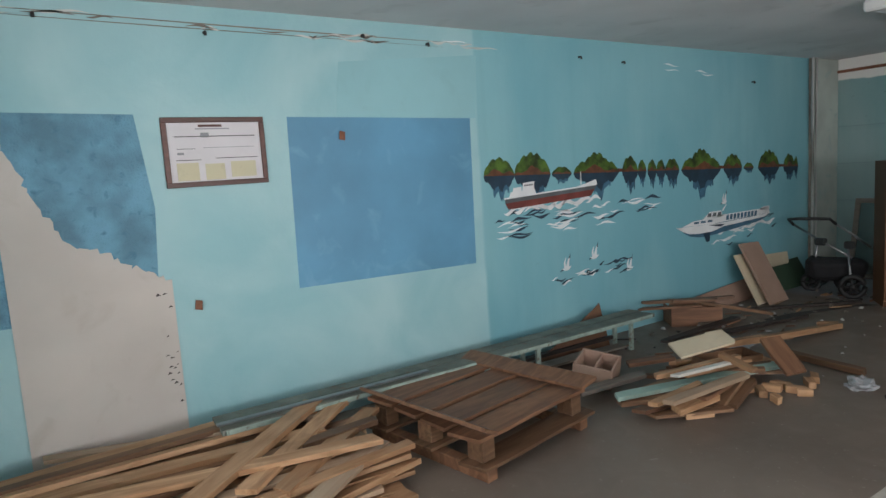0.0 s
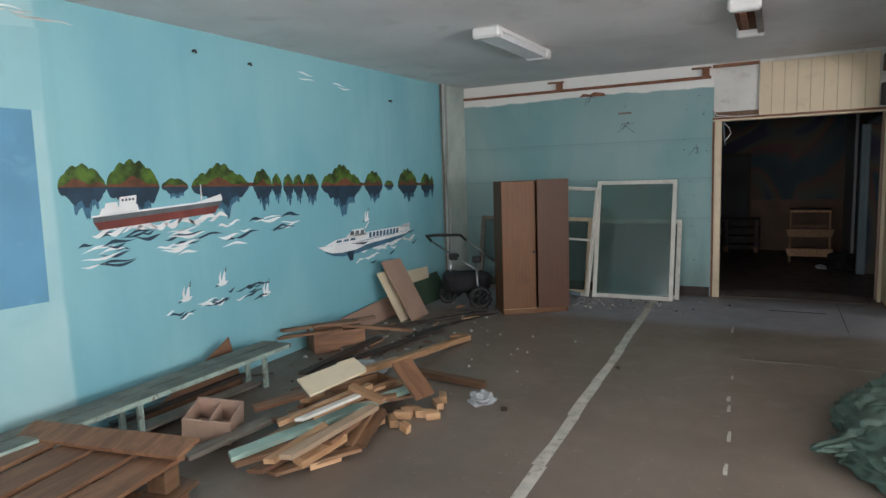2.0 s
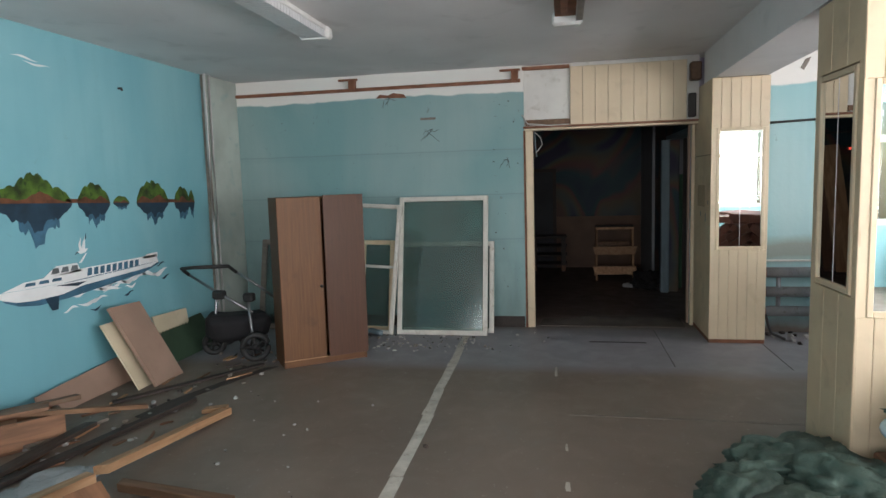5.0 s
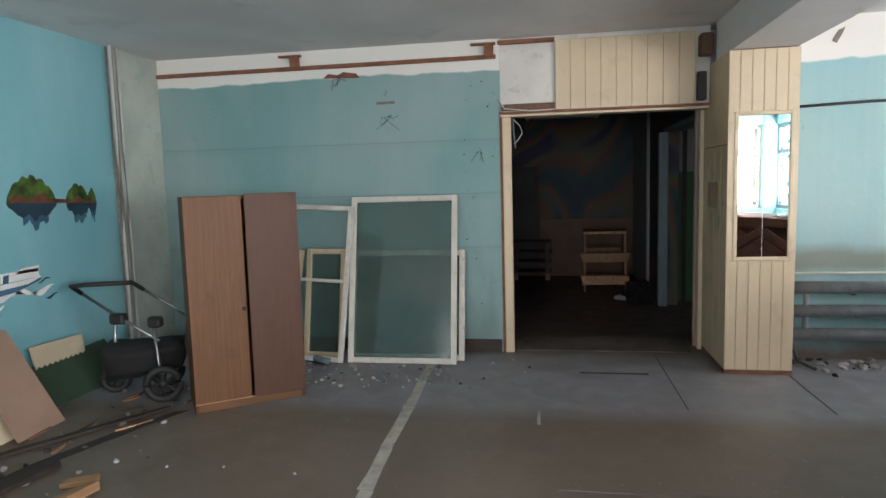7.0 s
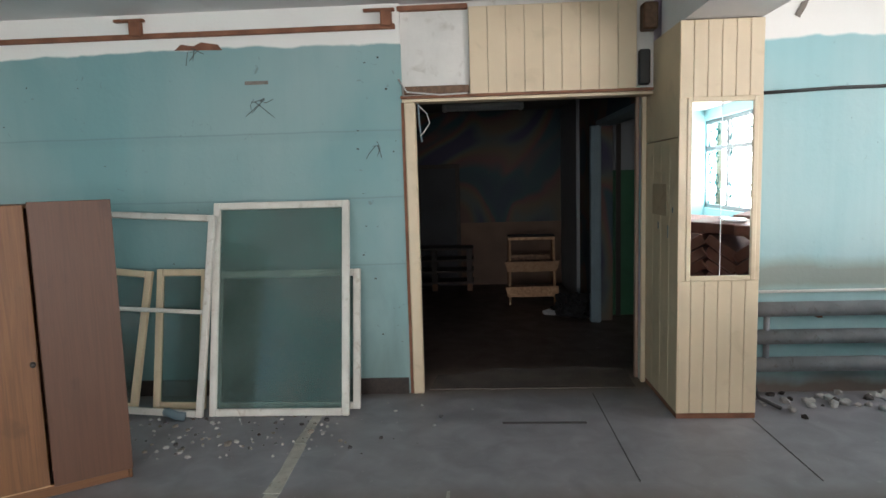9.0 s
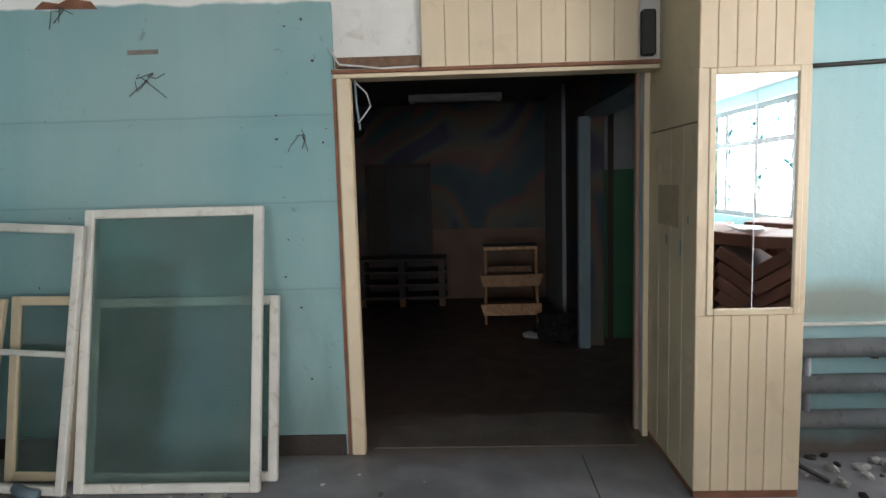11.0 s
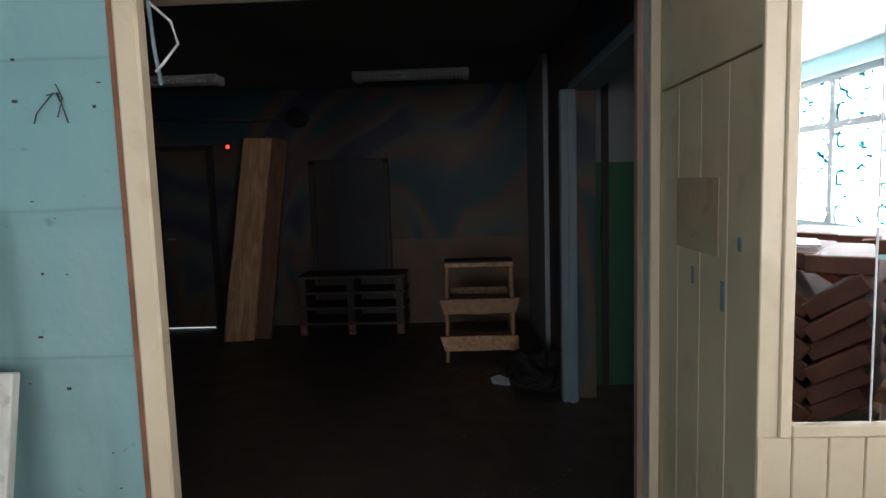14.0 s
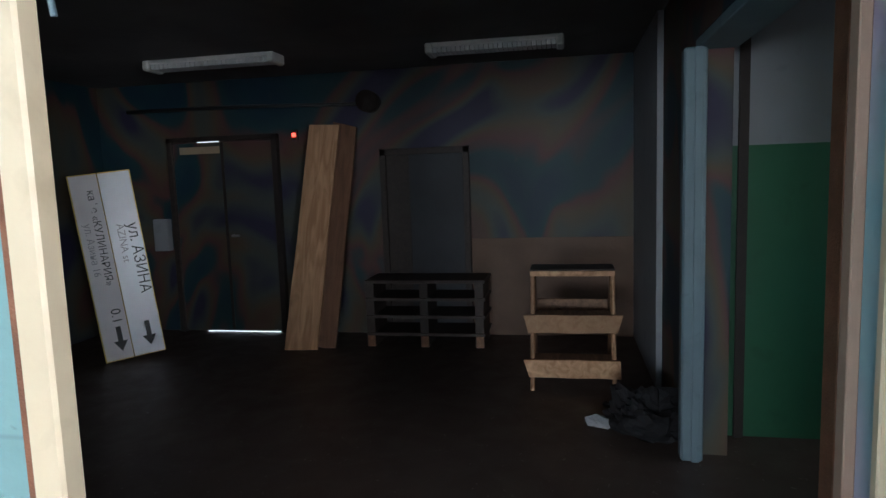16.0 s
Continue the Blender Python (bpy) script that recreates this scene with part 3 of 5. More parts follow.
# doorway surround
door = empty("door_frame", pose(0, 0, 0), "cream wooden door frame with chipped paint", "door frame", kind=S)
bm = box((BACK - 0.02, 0.876, 0), (BACK + 0.045, 0.956, 2.135), 0.008)
part("jamb", bm, cream, door)
bm = box((BACK - 0.006, 0.958, 0), (BACK + 0.04, 0.978, 2.135))
part("gap_strip", bm, rust, door)
part("head", box((BACK - 0.012, -0.79, 2.135), (BACK + 0.14, 0.97, 2.158), 0.004), cream, door)
part("head_strip", box((BACK - 0.02, -0.79, 2.16), (BACK + 0.028, 0.98, 2.18), 0.003), rust, door)
over = empty("overdoor_panel", pose(0, 0, 0), "cream tongue-and-groove panel above the doorway", "panel", kind=S)
boards(over, Matrix(((0, -1, 0, BACK + 0.0), (-1, 0, 0, 0.485), (0, 0, 1, 0), (0, 0, 0, 1))), 1.16, 2.165, 2.775, 9, cream)
part("backing", box((BACK, -0.675, 2.165), (BACK + 0.03, 0.485, 2.77)), joint_dark, over)
thing("overdoor_rail", box((BACK - 0.015, 0.49, 2.19), (BACK + 0.03, 0.955, 2.245), 0.005), wood, "brown timber rail under the white plaster", "trim", S)
thing("overdoor_rail", box((BACK - 0.015, 0.49, 2.765), (BACK + 0.03, 0.985, 2.80), 0.005), rust, "rusty brown top rail", "trim", S)
thing("meter_box", box((BACK - 0.03, -0.765, 2.20), (BACK + 0.02, -0.69, 2.44), 0.01), cable_black, "black cable box beside the panel", "box")
thing("timber_block", box((BACK - 0.09, -0.80, 2.56), (BACK + 0.02, -0.70, 2.74), 0.01), wood, "broken timber block under the ceiling", "timber")
for pts, r, mt in ((((BACK - 0.01, 0.99, 2.30), (BACK - 0.03, 0.93, 2.205), (BACK - 0.02, 0.7, 2.18), (BACK - 0.02, 0.5, 2.185)), 0.006, cable_white),
                   (((BACK + 0.03, 0.86, 2.12), (BACK + 0.05, 0.80, 2.06), (BACK + 0.05, 0.78, 1.99), (BACK + 0.03, 0.82, 1.93), (BACK + 0.03, 0.85, 1.90)), 0.005, cable_white),
                   (((BACK + 0.03, 0.86, 2.13), (BACK + 0.04, 0.855, 1.98), (BACK + 0.04, 0.84, 1.86)), 0.007, trim_blue)):
    thing("loose_cable", tube(pts, r, 6), mt, "loose cable hanging at the door frame", "cable", smooth=True)

# timber rail and brackets along the back wall
thing("wall_rail", box((BACK - 0.035, 1.0, 2.645), (BACK, 4.275, 2.68), 0.004), rust, "rusty brown batten along the top of the wall", "batten", S)
for y in (1.02, 2.82):
    thing("rail_bracket", box((BACK - 0.07, y, 2.66), (BACK, y + 0.075, 2.765), 0.006), rust, "small brown wooden block on the batten", "bracket", group="rail blocks")
    thing("short_batten", box((BACK - 0.04, y - 0.02, 2.765), (BACK, y + 0.2, 2.785), 0.004), rust, "short brown batten under the ceiling", "batten", group="rail caps")
for x, r in ((8.445, 0.016), (8.535, 0.012)):
    thing("corner_pipe", tube(((x, 4.25, 0), (x, 4.252, 1.2), (x, 4.256, 2.0), (x, 4.25, CEIL)), r, 12), cable_white, "thin white heating pipe in the corner", "pipe", group="corner pipes", smooth=True)
thing("corner_board", box((8.47, 4.262, 0), (8.50, 4.318, CEIL), 0.006), greyw, "dirty white casing board in the corner", "trim", S)

# radiator pipes in the bay
rad = empty("pipe_radiator", pose(0, 0, 0), "three grey steel radiator pipes on the wall", "radiator")
for z in (0.63, 0.435, 0.24):
    part("pipe", tube(((8.98, -1.40, z), (8.98, -4.15, z)), 0.052, 16), grey_pipe, rad, smooth=True)
    part("cap", tube(((8.98, -1.385, z), (8.98, -1.405, z)), 0.056, 16), rust, rad)
for y in (-1.53, -3.9):
    part("riser", tube(((8.98, y, 0.24), (8.98, y, 0.63)), 0.022, 8), grey_pipe, rad, smooth=True)
for y in (-1.9, -2.7, -3.5):
    part("bracket", box((9.0, y - 0.015, 0.56), (9.1, y + 0.015, 0.59)), rust, rad)
thing("drain_hose", tube(((8.93, -1.40, 0.22), (8.90, -1.42, 0.12), (8.86, -1.44, 0.04), (8.74, -1.53, 0.012)), 0.014, 8), cable_black, "black hose end from the radiator", "hose", smooth=True)
thing("wall_cable", tube(((9.085, -1.30, 2.10), (9.08, -2.0, 2.125), (9.085, -3.0, 2.13), (9.085, -4.15, 2.15)), 0.013, 6), cable_black, "sagging dark cable along the wall", "cable", smooth=True)
thing("wall_ledge", box((9.07, -4.15, 0.725), (9.10, -1.32, 0.742), 0.004), plaster_white, "broken white plaster ledge above the pipes", "ledge", S)


# ---- ceiling lamps ----
def tube_lamp(label, x0, x1, y0, y1, ceil, bare, group):
    lamp = empty("ceiling_lamp", pose((x0 + x1) / 2, (y0 + y1) / 2, ceil), label, "lamp", group)
    hx, hy = (x1 - x0) / 2, (y1 - y0) / 2
    along_x = hx > hy
    part("housing", box((-hx, -hy, -0.035), (hx, hy, 0), 0.006), lamp_white if not bare else rust, lamp)
    for s in (-1, 1):
        if along_x:
            part("end_cap", box((s * hx - 0.05, -hy - 0.02, -0.095), (s * hx + 0.05, hy + 0.02, -0.002), 0.018), lamp_white, lamp)
        else:
            part("end_cap", box((-hx - 0.02, s * hy - 0.03, -0.085), (hx + 0.02, s * hy + 0.03, -0.002), 0.012), lamp_white, lamp)
    if bare:
        part("reflector", box((-hx + 0.05, -0.11, -0.075), (hx - 0.05, -0.06, -0.036), 0.004), chrome, lamp)
        part("ballast", box((-hx * 0.6, 0.0, -0.07), (hx * 0.5, 0.05, -0.036), 0.006), rust, lamp)
        return
    bm = bmesh.new()
    k = 26
    for i in range(k):
        a = -1 + 2 * (i + 0.08) / k
        b = -1 + 2 * (i + 0.92) / k
        if along_x:
            box((a * (hx - 0.05), -hy + 0.01, -0.085), (b * (hx - 0.05), hy - 0.01, -0.036), 0, bm)
        else:
            box((-hx + 0.01, a * (hy - 0.03), -0.075), (hx - 0.01, b * (hy - 0.03), -0.036), 0, bm)
    tagged(part("diffuser", bm, lamp_grid, lamp), kind="stuff")


tube_lamp("white fluorescent ceiling lamp with ribbed diffuser", 5.72, 6.98, 2.31, 2.51, CEIL, False, "hall lamps")
tube_lamp("stripped fluorescent ceiling lamp without its tubes", 6.00, 7.12, 0.43, 0.61, CEIL, True, "hall lamps")
tube_lamp("dusty fluorescent lamp on the dark ceiling", 12.82, 13.00, 2.10, 3.20, DKC, False, "dark room lamps")
tube_lamp("dusty fluorescent lamp on the dark ceiling", 12.95, 13.13, -0.15, 0.85, DKC, False, "dark room lamps")


# ---- painted wall surfaces ----
def paint(name, outline, material, parent, depth=0.003, start=0.0):
    start += 0.007 if name.startswith(('ship', 'boat')) else 0.0
    return part(name, slab(outline, depth, ON_WALL @ pose(0, 0, start)), material, parent)


def wavy(u0, v0, length, thick, rise, rng, k=18):
    """A brush stroke with pointed ends."""
    ph = rng.uniform(0, 6)
    up, dn = [], []
    for i in range(k + 1):
        f = i / k
        mid = v0 + rise * f + 0.42 * thick * math.sin(ph + f * 6)
        h = thick * 0.5 * math.sin(math.pi * min(0.98, max(0.02, f))) * (0.8 + 0.2 * math.sin(ph * 2 + f * 6))
        up.append((u0 + length * f, mid + h))
        dn.append((u0 + length * f, mid - h))
    return dn + up[::-1]


mural = empty("sea_mural", pose(0, 0, 0), "painted sea mural with islands, two ships and waves on the turquoise wall", "mural", kind=S)
rng = random.Random(11)


def horizon(u):
    return 1.645 - 0.032 * (u - 3.2)


def island(u0, u1, peak, depth, rough=0.12, peaks=1):
    k = 44
    crowns, ph = max(2.0, (u1 - u0) / 0.085), rng.uniform(0, 3)
    top, low, brown_top, refl = [], [], [], []
    for i in range(k + 1):
        f = i / k
        u = u0 + (u1 - u0) * f
        z = horizon(u)
        s = math.sin(math.pi * f) ** (0.55 if peaks == 1 else 0.7)
        if peaks > 1:
            s *= 0.72 + 0.28 * abs(math.cos(math.pi * (f - 0.5) * peaks))
        s *= 0.88 + 0.16 * abs(math.sin(ph + crowns * math.pi * f)) + rng.uniform(-0.2, 0.2) * rough
        top.append((u, z + peak * max(s, 0.02)))
        low.append((u, z))
        brown_top.append((u, z + peak * 0.33 * max(s, 0.02) * (0.85 + 0.4 * math.sin(ph * 3 + f * 11))))
        refl.append((u, z - 0.004 - depth * max(s, 0.02) * (0.85 + 0.15 * math.sin(ph + f * 23) + rng.uniform(-0.08, 0.08))))
    paint("island", low + top[::-1], island_green, mural, 0.003)
    paint("island_shore", low + brown_top[::-1], island_brown, mural, 0.002, 0.003)
    paint("island_reflection", refl + [(u, z + 0.001) for u, z in low[::-1]], mural_navy, mural, 0.003)
    paint("reflection_fade", [(u, z - 0.5 * (horizon(u) - z)) for u, z in refl[12:36]] + [(u, z) for u, z in refl[12:36]][::-1], mural_steel, mural, 0.002, 0.003)


island(3.23, 3.56, 0.15, 0.13)
island(3.56, 3.98, 0.19, 0.16)
island(4.00, 4.24, 0.065, 0.06, 0.2)
island(4.27, 4.88, 0.19, 0.17, 0.14, 2)
island(4.93, 5.16, 0.15, 0.14)
island(5.16, 5.29, 0.11, 0.10)
island(5.31, 5.45, 0.11, 0.11)
island(5.45, 5.59, 0.11, 0.11)
island(5.59, 5.82, 0.12, 0.13)
island(5.86, 6.56, 0.22, 0.22, 0.12, 2)
island(6.62, 6.98, 0.16, 0.13)
island(7.02, 7.22, 0.06, 0.04, 0.2)
island(7.32, 7.78, 0.20, 0.13, 0.14)
island(7.88, 8.14, 0.155, 0.12)
island(8.12, 8.22, 0.12, 0.10)
for a, b in ((4.80, 5.02), (6.50, 6.70), (7.70, 7.92)):
    paint("island_shore", [(a, horizon(a)), (b, horizon(b)), (b, horizon(b) + 0.03), (a, horizon(a) + 0.035)], island_brown, mural)


def hull(u, v):
    return (3.44 + 1.09 * u, 1.345 + v + 0.035 * u)


paint("ship_hull", [hull(0.03, 0), hull(0.95, 0.012), hull(1.0, 0.07), hull(0.0, 0.055)], mural_red, mural)
paint("ship_hull_band", [hull(0.0, 0.055), hull(1.0, 0.07), hull(1.02, 0.105), hull(0.0, 0.09)], mural_grey, mural)
paint("ship_rail", [hull(-0.01, 0.09), hull(1.02, 0.105), hull(1.03, 0.118), hull(-0.01, 0.102)], mural_white, mural)
paint("ship_foredeck", [hull(0.78, 0.115), hull(1.03, 0.118), hull(1.02, 0.16), hull(0.9, 0.135)], mural_white, mural)
paint("ship_bridge", [hull(0.04, 0.1), hull(0.32, 0.103), hull(0.31, 0.15), hull(0.06, 0.145)], mural_white, mural, 0.003)
paint("ship_bridge", [hull(0.18, 0.147), hull(0.30, 0.149), hull(0.31, 0.215), hull(0.19, 0.21)], mural_white, mural)
paint("ship_bridge", [hull(0.08, 0.146), hull(0.17, 0.147), hull(0.17, 0.18), hull(0.09, 0.178)], mural_white, mural)
for u in (0.20, 0.225, 0.25, 0.275):
    paint("ship_porthole", [hull(u, 0.18), hull(u + 0.015, 0.18), hull(u + 0.015, 0.196), hull(u, 0.196)], mural_grey, mural, 0.002, 0.003)
paint("ship_mast", [hull(0.83, 0.13), hull(0.842, 0.13), hull(0.84, 0.25), hull(0.835, 0.25)], mural_white, mural)


def boat(u, v):
    return (5.74 + 1.88 * u, 0.95 + v - 0.122 * u + 0.11 * u)


paint("boat_keel", [boat(0.07, -0.07), boat(0.13, -0.115), boat(0.22, -0.14), boat(0.36, -0.135), boat(0.60, -0.10), boat(0.85, -0.06), boat(0.97, 0.0), boat(0.95, 0.02), boat(0.05, -0.03)], mural_steel, mural)
paint("boat_hull", [boat(0.03, -0.025), boat(0.065, -0.055), boat(0.12, -0.085), boat(0.20, -0.098), boat(0.34, -0.095), boat(0.45, -0.06), boat(0.9, -0.02), boat(0.97, 0.02), boat(0.7, 0.0), boat(0.40, -0.015), boat(0.0, 0.0)], mural_white, mural, 0.002, 0.003)
paint("boat_cabin", [boat(0.06, 0.0), boat(0.35, -0.012), boat(0.96, 0.02), boat(0.95, 0.085), boat(0.46, 0.075), boat(0.36, 0.06), boat(0.16, 0.045)], mural_white, mural)
paint("boat_wheelhouse", [boat(0.25, 0.05), boat(0.45, 0.055), boat(0.43, 0.125), boat(0.32, 0.125)], mural_white, mural)
paint("boat_stern", [boat(0.84, 0.06), boat(0.96, 0.065), boat(0.96, 0.105), boat(0.88, 0.10)], mural_white, mural)
for i in range(9):
    u = 0.48 + 0.038 * i
    paint("boat_window", [boat(u, 0.008), boat(u + 0.026, 0.01), boat(u + 0.03, 0.068), boat(u + 0.006, 0.066)], mural_steel, mural, 0.002, 0.003)
for i in range(3):
    u = 0.29 + 0.05 * i
    paint("boat_window", [boat(u, 0.07), boat(u + 0.04, 0.07), boat(u + 0.04, 0.11), boat(u + 0.012, 0.11)], mural_grey, mural, 0.002, 0.003)
    u = 0.16 + 0.065 * i
    paint("boat_window", [boat(u, 0.014), boat(u + 0.05, 0.012), boat(u + 0.05, 0.035), boat(u + 0.008, 0.036)], mural_steel, mural, 0.002, 0.003)
paint("boat_stripe", [boat(0.30, -0.02), boat(0.47, -0.03), boat(0.42, -0.055)], mural_navy, mural, 0.002, 0.006)
paint("boat_foil", [boat(0.25, -0.10), boat(0.32, -0.10), boat(0.31, -0.20), boat(0.28, -0.20)], mural_navy, mural, 0.002, 0.003)
paint("boat_antenna", [boat(0.44, 0.12), boat(0.455, 0.12), boat(0.49, 0.19), boat(0.483, 0.19)], mural_white, mural)
for i in range(9):
    u = 0.30 + 0.075 * i
    paint("wave_white", wavy(*boat(u, -0.115 + 0.06 * (u - 0.3) - rng.uniform(0, 0.02)), 0.25, 0.045, 0.012, rng), mural_white, mural, 0.002, 0.006)
    if i < 6:
        paint("wave_white", wavy(*boat(u + 0.04, -0.19 + 0.02 * i - rng.uniform(0, 0.07)), rng.uniform(0.12, 0.25), 0.03, 0.01, rng), mural_white, mural)
for u, v in ((0.48, -0.28), (0.98, -0.15), (0.95, -0.02), (0.7, -0.22)):
    paint("wave_dark", wavy(*boat(u, v), 0.13, 0.022, 0.015, rng), mural_navy, mural, 0.003, 0.003)
for i in range(10):
    u = 3.42 + 0.11 * i
    paint("wave_white", wavy(u, 1.325 + 0.003 * i, 0.20, 0.05, 0.014, rng), mural_white, mural, 0.002, 0.006)
for i in range(46):
    u = rng.uniform(3.22, 5.25)
    v = rng.uniform(1.10, 1.30) + max(0, u - 4.6) * 0.09
    dark = rng.random() < 0.5
    paint("wave_dark" if dark else "wave_white", wavy(u, v, rng.uniform(0.10, 0.34), rng.uniform(0.016, 0.034), rng.uniform(-0.01, 0.035), rng),
          mural_navy if dark else mural_white, mural, 0.0015, 0.0005 * (i % 5))
for i in range(26):
    f = rng.random()
    dark = rng.random() < 0.45
    paint("wave_dark" if dark else "wave_white", wavy(3.92 + 0.95 * f, 0.60 + 0.10 * f * rng.random() + rng.uniform(0, 0.07), rng.uniform(0.08, 0.22), rng.uniform(0.012, 0.028), 0.012, rng),
          mural_navy if dark else mural_white, mural, 0.0015, 0.0005 * (i % 5))
for u, v in ((4.13, 0.78), (4.50, 0.84), (4.99, 0.66), (6.62, 1.19)):
    paint("gull_body", [(u - 0.06, v - 0.035), (u - 0.02, v - 0.055), (u + 0.03, v - 0.05), (u + 0.065, v - 0.02), (u + 0.035, v - 0.02), (u + 0.0, v - 0.022)], mural_white, mural)
    paint("gull_wing", [(u - 0.01, v - 0.025), (u + 0.03, v - 0.022), (u + 0.035, v + 0.03), (u + 0.045, v + 0.085), (u + 0.015, v + 0.04)], mural_white, mural, 0.003, 0.003)
    paint("gull_wing", [(u - 0.03, v - 0.03), (u - 0.005, v - 0.025), (u - 0.015, v + 0.02), (u - 0.005, v + 0.07), (u - 0.035, v + 0.02)], mural_white, mural, 0.003, 0.003)
    paint("gull_tip", [(u + 0.03, v + 0.055), (u + 0.046, v + 0.06), (u + 0.05, v + 0.105)], mural_navy, mural, 0.002, 0.006)
    paint("gull_tail", [(u - 0.06, v - 0.035), (u - 0.04, v - 0.045), (u - 0.085, v - 0.055)], mural_navy, mural, 0.002, 0.006)
for u, v in ((5.60, 2.64), (5.62, 2.59), (6.12, 2.59), (6.22, 2.56), (2.9, 2.72)):
    paint("paint_chip", wavy(u, v, 0.24, 0.016, -0.012, rng), mural_white, mural)

panel_blue = tagged(part("blue_panel", slab([(1.565, 0.965), (3.10, 0.935), (3.12, 2.12), (1.585, 2.14)], 0.003, ON_WALL), deep_blue, None),
                    "rectangle of deeper blue paint on the wall", "paint", kind=S)
tagged(part("peeling_panel", slab([(-0.3, 1.0), (0.66, 1.0), (0.70, 1.6), (0.64, 2.16), (-0.3, 2.18)], 0.004, ON_WALL), peeling_blue, None),
       "blue paint peeling off the wall in wrinkles", "paint", kind=S)
tagged(part("pale_patch", slab([(1.95, 2.14), (3.18, 2.12), (3.22, 2.62), (2.0, 2.52)], 0.002, ON_WALL), pale_aqua, None),
       "paler patch of turquoise paint", "paint", kind=S)
edge = [(-0.10, 0.0), (0.745, 0.0), (0.745, 1.15), (0.62, 1.22), (0.50, 1.28), (0.40, 1.36), (0.26, 1.40), (0.16, 1.52), (0.08, 1.70), (0.02, 1.86), (-0.03, 2.0), (-0.10, 2.02)]
torn = random.Random(31)
ragged = []
for (ua, va), (ub, vb) in zip(edge, edge[1:] + edge[:1]):
    k = 6 if va >= 1.1 and vb >= 1.1 and va != vb else 1
    ragged += [(ua + (ub - ua) * i / k + (torn.uniform(-0.016, 0.016) if i else 0), va + (vb - va) * i / k + (torn.uniform(-0.016, 0.016) if i else 0)) for i in range(k)]
edge = ragged
tagged(part("white_board", slab(edge, 0.012, ON_WALL @ pose(0, 0, 0.004)), board_white, None), "torn white board fixed to the wall", "board", kind=S)
rng = random.Random(3)
for i in range(26):
    u = rng.uniform(-0.4, 3.2)
    tagged(part("plaster_chip", slab(wavy(u, 2.715 - 0.012 * u + rng.uniform(-0.02, 0.02), rng.uniform(0.05, 0.3), rng.uniform(0.008, 0.022), 0.0, rng), 0.004, ON_WALL), plaster_white if i % 3 else greyw, None),
           "chipped strip of plaster high on the wall", "plaster", "plaster chips", S)
for u0, u1, z, t in ((-0.9, 3.18, 2.735, 0.010), (-0.5, 2.9, 2.70, 0.006)):
    tagged(part("plaster_groove", slab(wavy(u0, z, u1 - u0, t, -0.035, rng, 40), 0.003, ON_WALL), greyw, None), "long scraped groove high on the wall", "plaster", "plaster chips", S)
for u, z in ((0.2, 2.70), (1.1, 2.66), (2.2, 2.71), (2.75, 2.68), (4.39, 2.655), (4.975, 2.633), (7.2, 2.5)):
    thing("wall_hook", tube(((u, WALL, z), (u, WALL - 0.03, z), (u, WALL - 0.035, z - 0.02)), 0.010, 6), cable_black, "small dark hook in the wall", "hook", group="wall hooks")
for u, z in ((0.86, 0.94), (1.95, 1.98)):
    tagged(part("plaster_chip", slab([(u, z), (u + 0.045, z - 0.01), (u + 0.05, z + 0.05), (u + 0.01, z + 0.06)], 0.003, ON_WALL @ pose(0, 0, 0.016)), rust, None), "brown chip in the paint", "plaster", "paint chips", S)

for i in range(16):
    u, z = 0.70 + rng.uniform(-0.06, 0.03), rng.uniform(0.35, 1.1)
    tagged(part("board_chip", slab([(u, z), (u + rng.uniform(0.01, 0.035), z + 0.004), (u + 0.012, z + rng.uniform(0.008, 0.02))], 0.002, ON_WALL @ pose(0, 0, 0.016)), darkw, None), "dark nail chip at the edge of the white board", "chip", "board chips", S)

# framed certificate
cert = empty("framed_notice", pose(0.78, WALL, 1.71), "white printed notice in a dark red wooden frame", "picture")
W, H = 0.635, 0.43
for lo, hi in (((0, -0.025, 0), (W, 0, 0.032)), ((0, -0.025, H - 0.032), (W, 0, H)), ((0, -0.025, 0.032), (0.032, 0, H - 0.032)), ((W - 0.032, -0.025, 0.032), (W, 0, H - 0.032))):
    part("frame", box(lo, hi, 0.004), frame_red, cert)
part("sheet", box((0.03, -0.012, 0.03), (W - 0.03, -0.004, H - 0.03)), paper, cert)
for a, b, c, d, mt in ((0.22, 0.37, 0.365, 0.385, frame_red), (0.20, 0.355, 0.41, 0.362, ink_grey), (0.07, 0.31, 0.57, 0.315, ink), (0.07, 0.165, 0.22, 0.169, ink), (0.31, 0.172, 0.575, 0.176, ink),
                       (0.08, 0.235, 0.19, 0.238, ink), (0.24, 0.24, 0.56, 0.243, ink_grey), (0.08, 0.20, 0.12, 0.215, ink_grey), (0.23, 0.305, 0.28, 0.335, ink_grey),
                       (0.07, 0.04, 0.20, 0.15, paper_yellow), (0.24, 0.04, 0.36, 0.14, paper_yellow), (0.40, 0.05, 0.56, 0.15, paper_yellow)):
    part("print_bar", box((a, -0.0145, b), (c, -0.0125, d)), mt, cert)

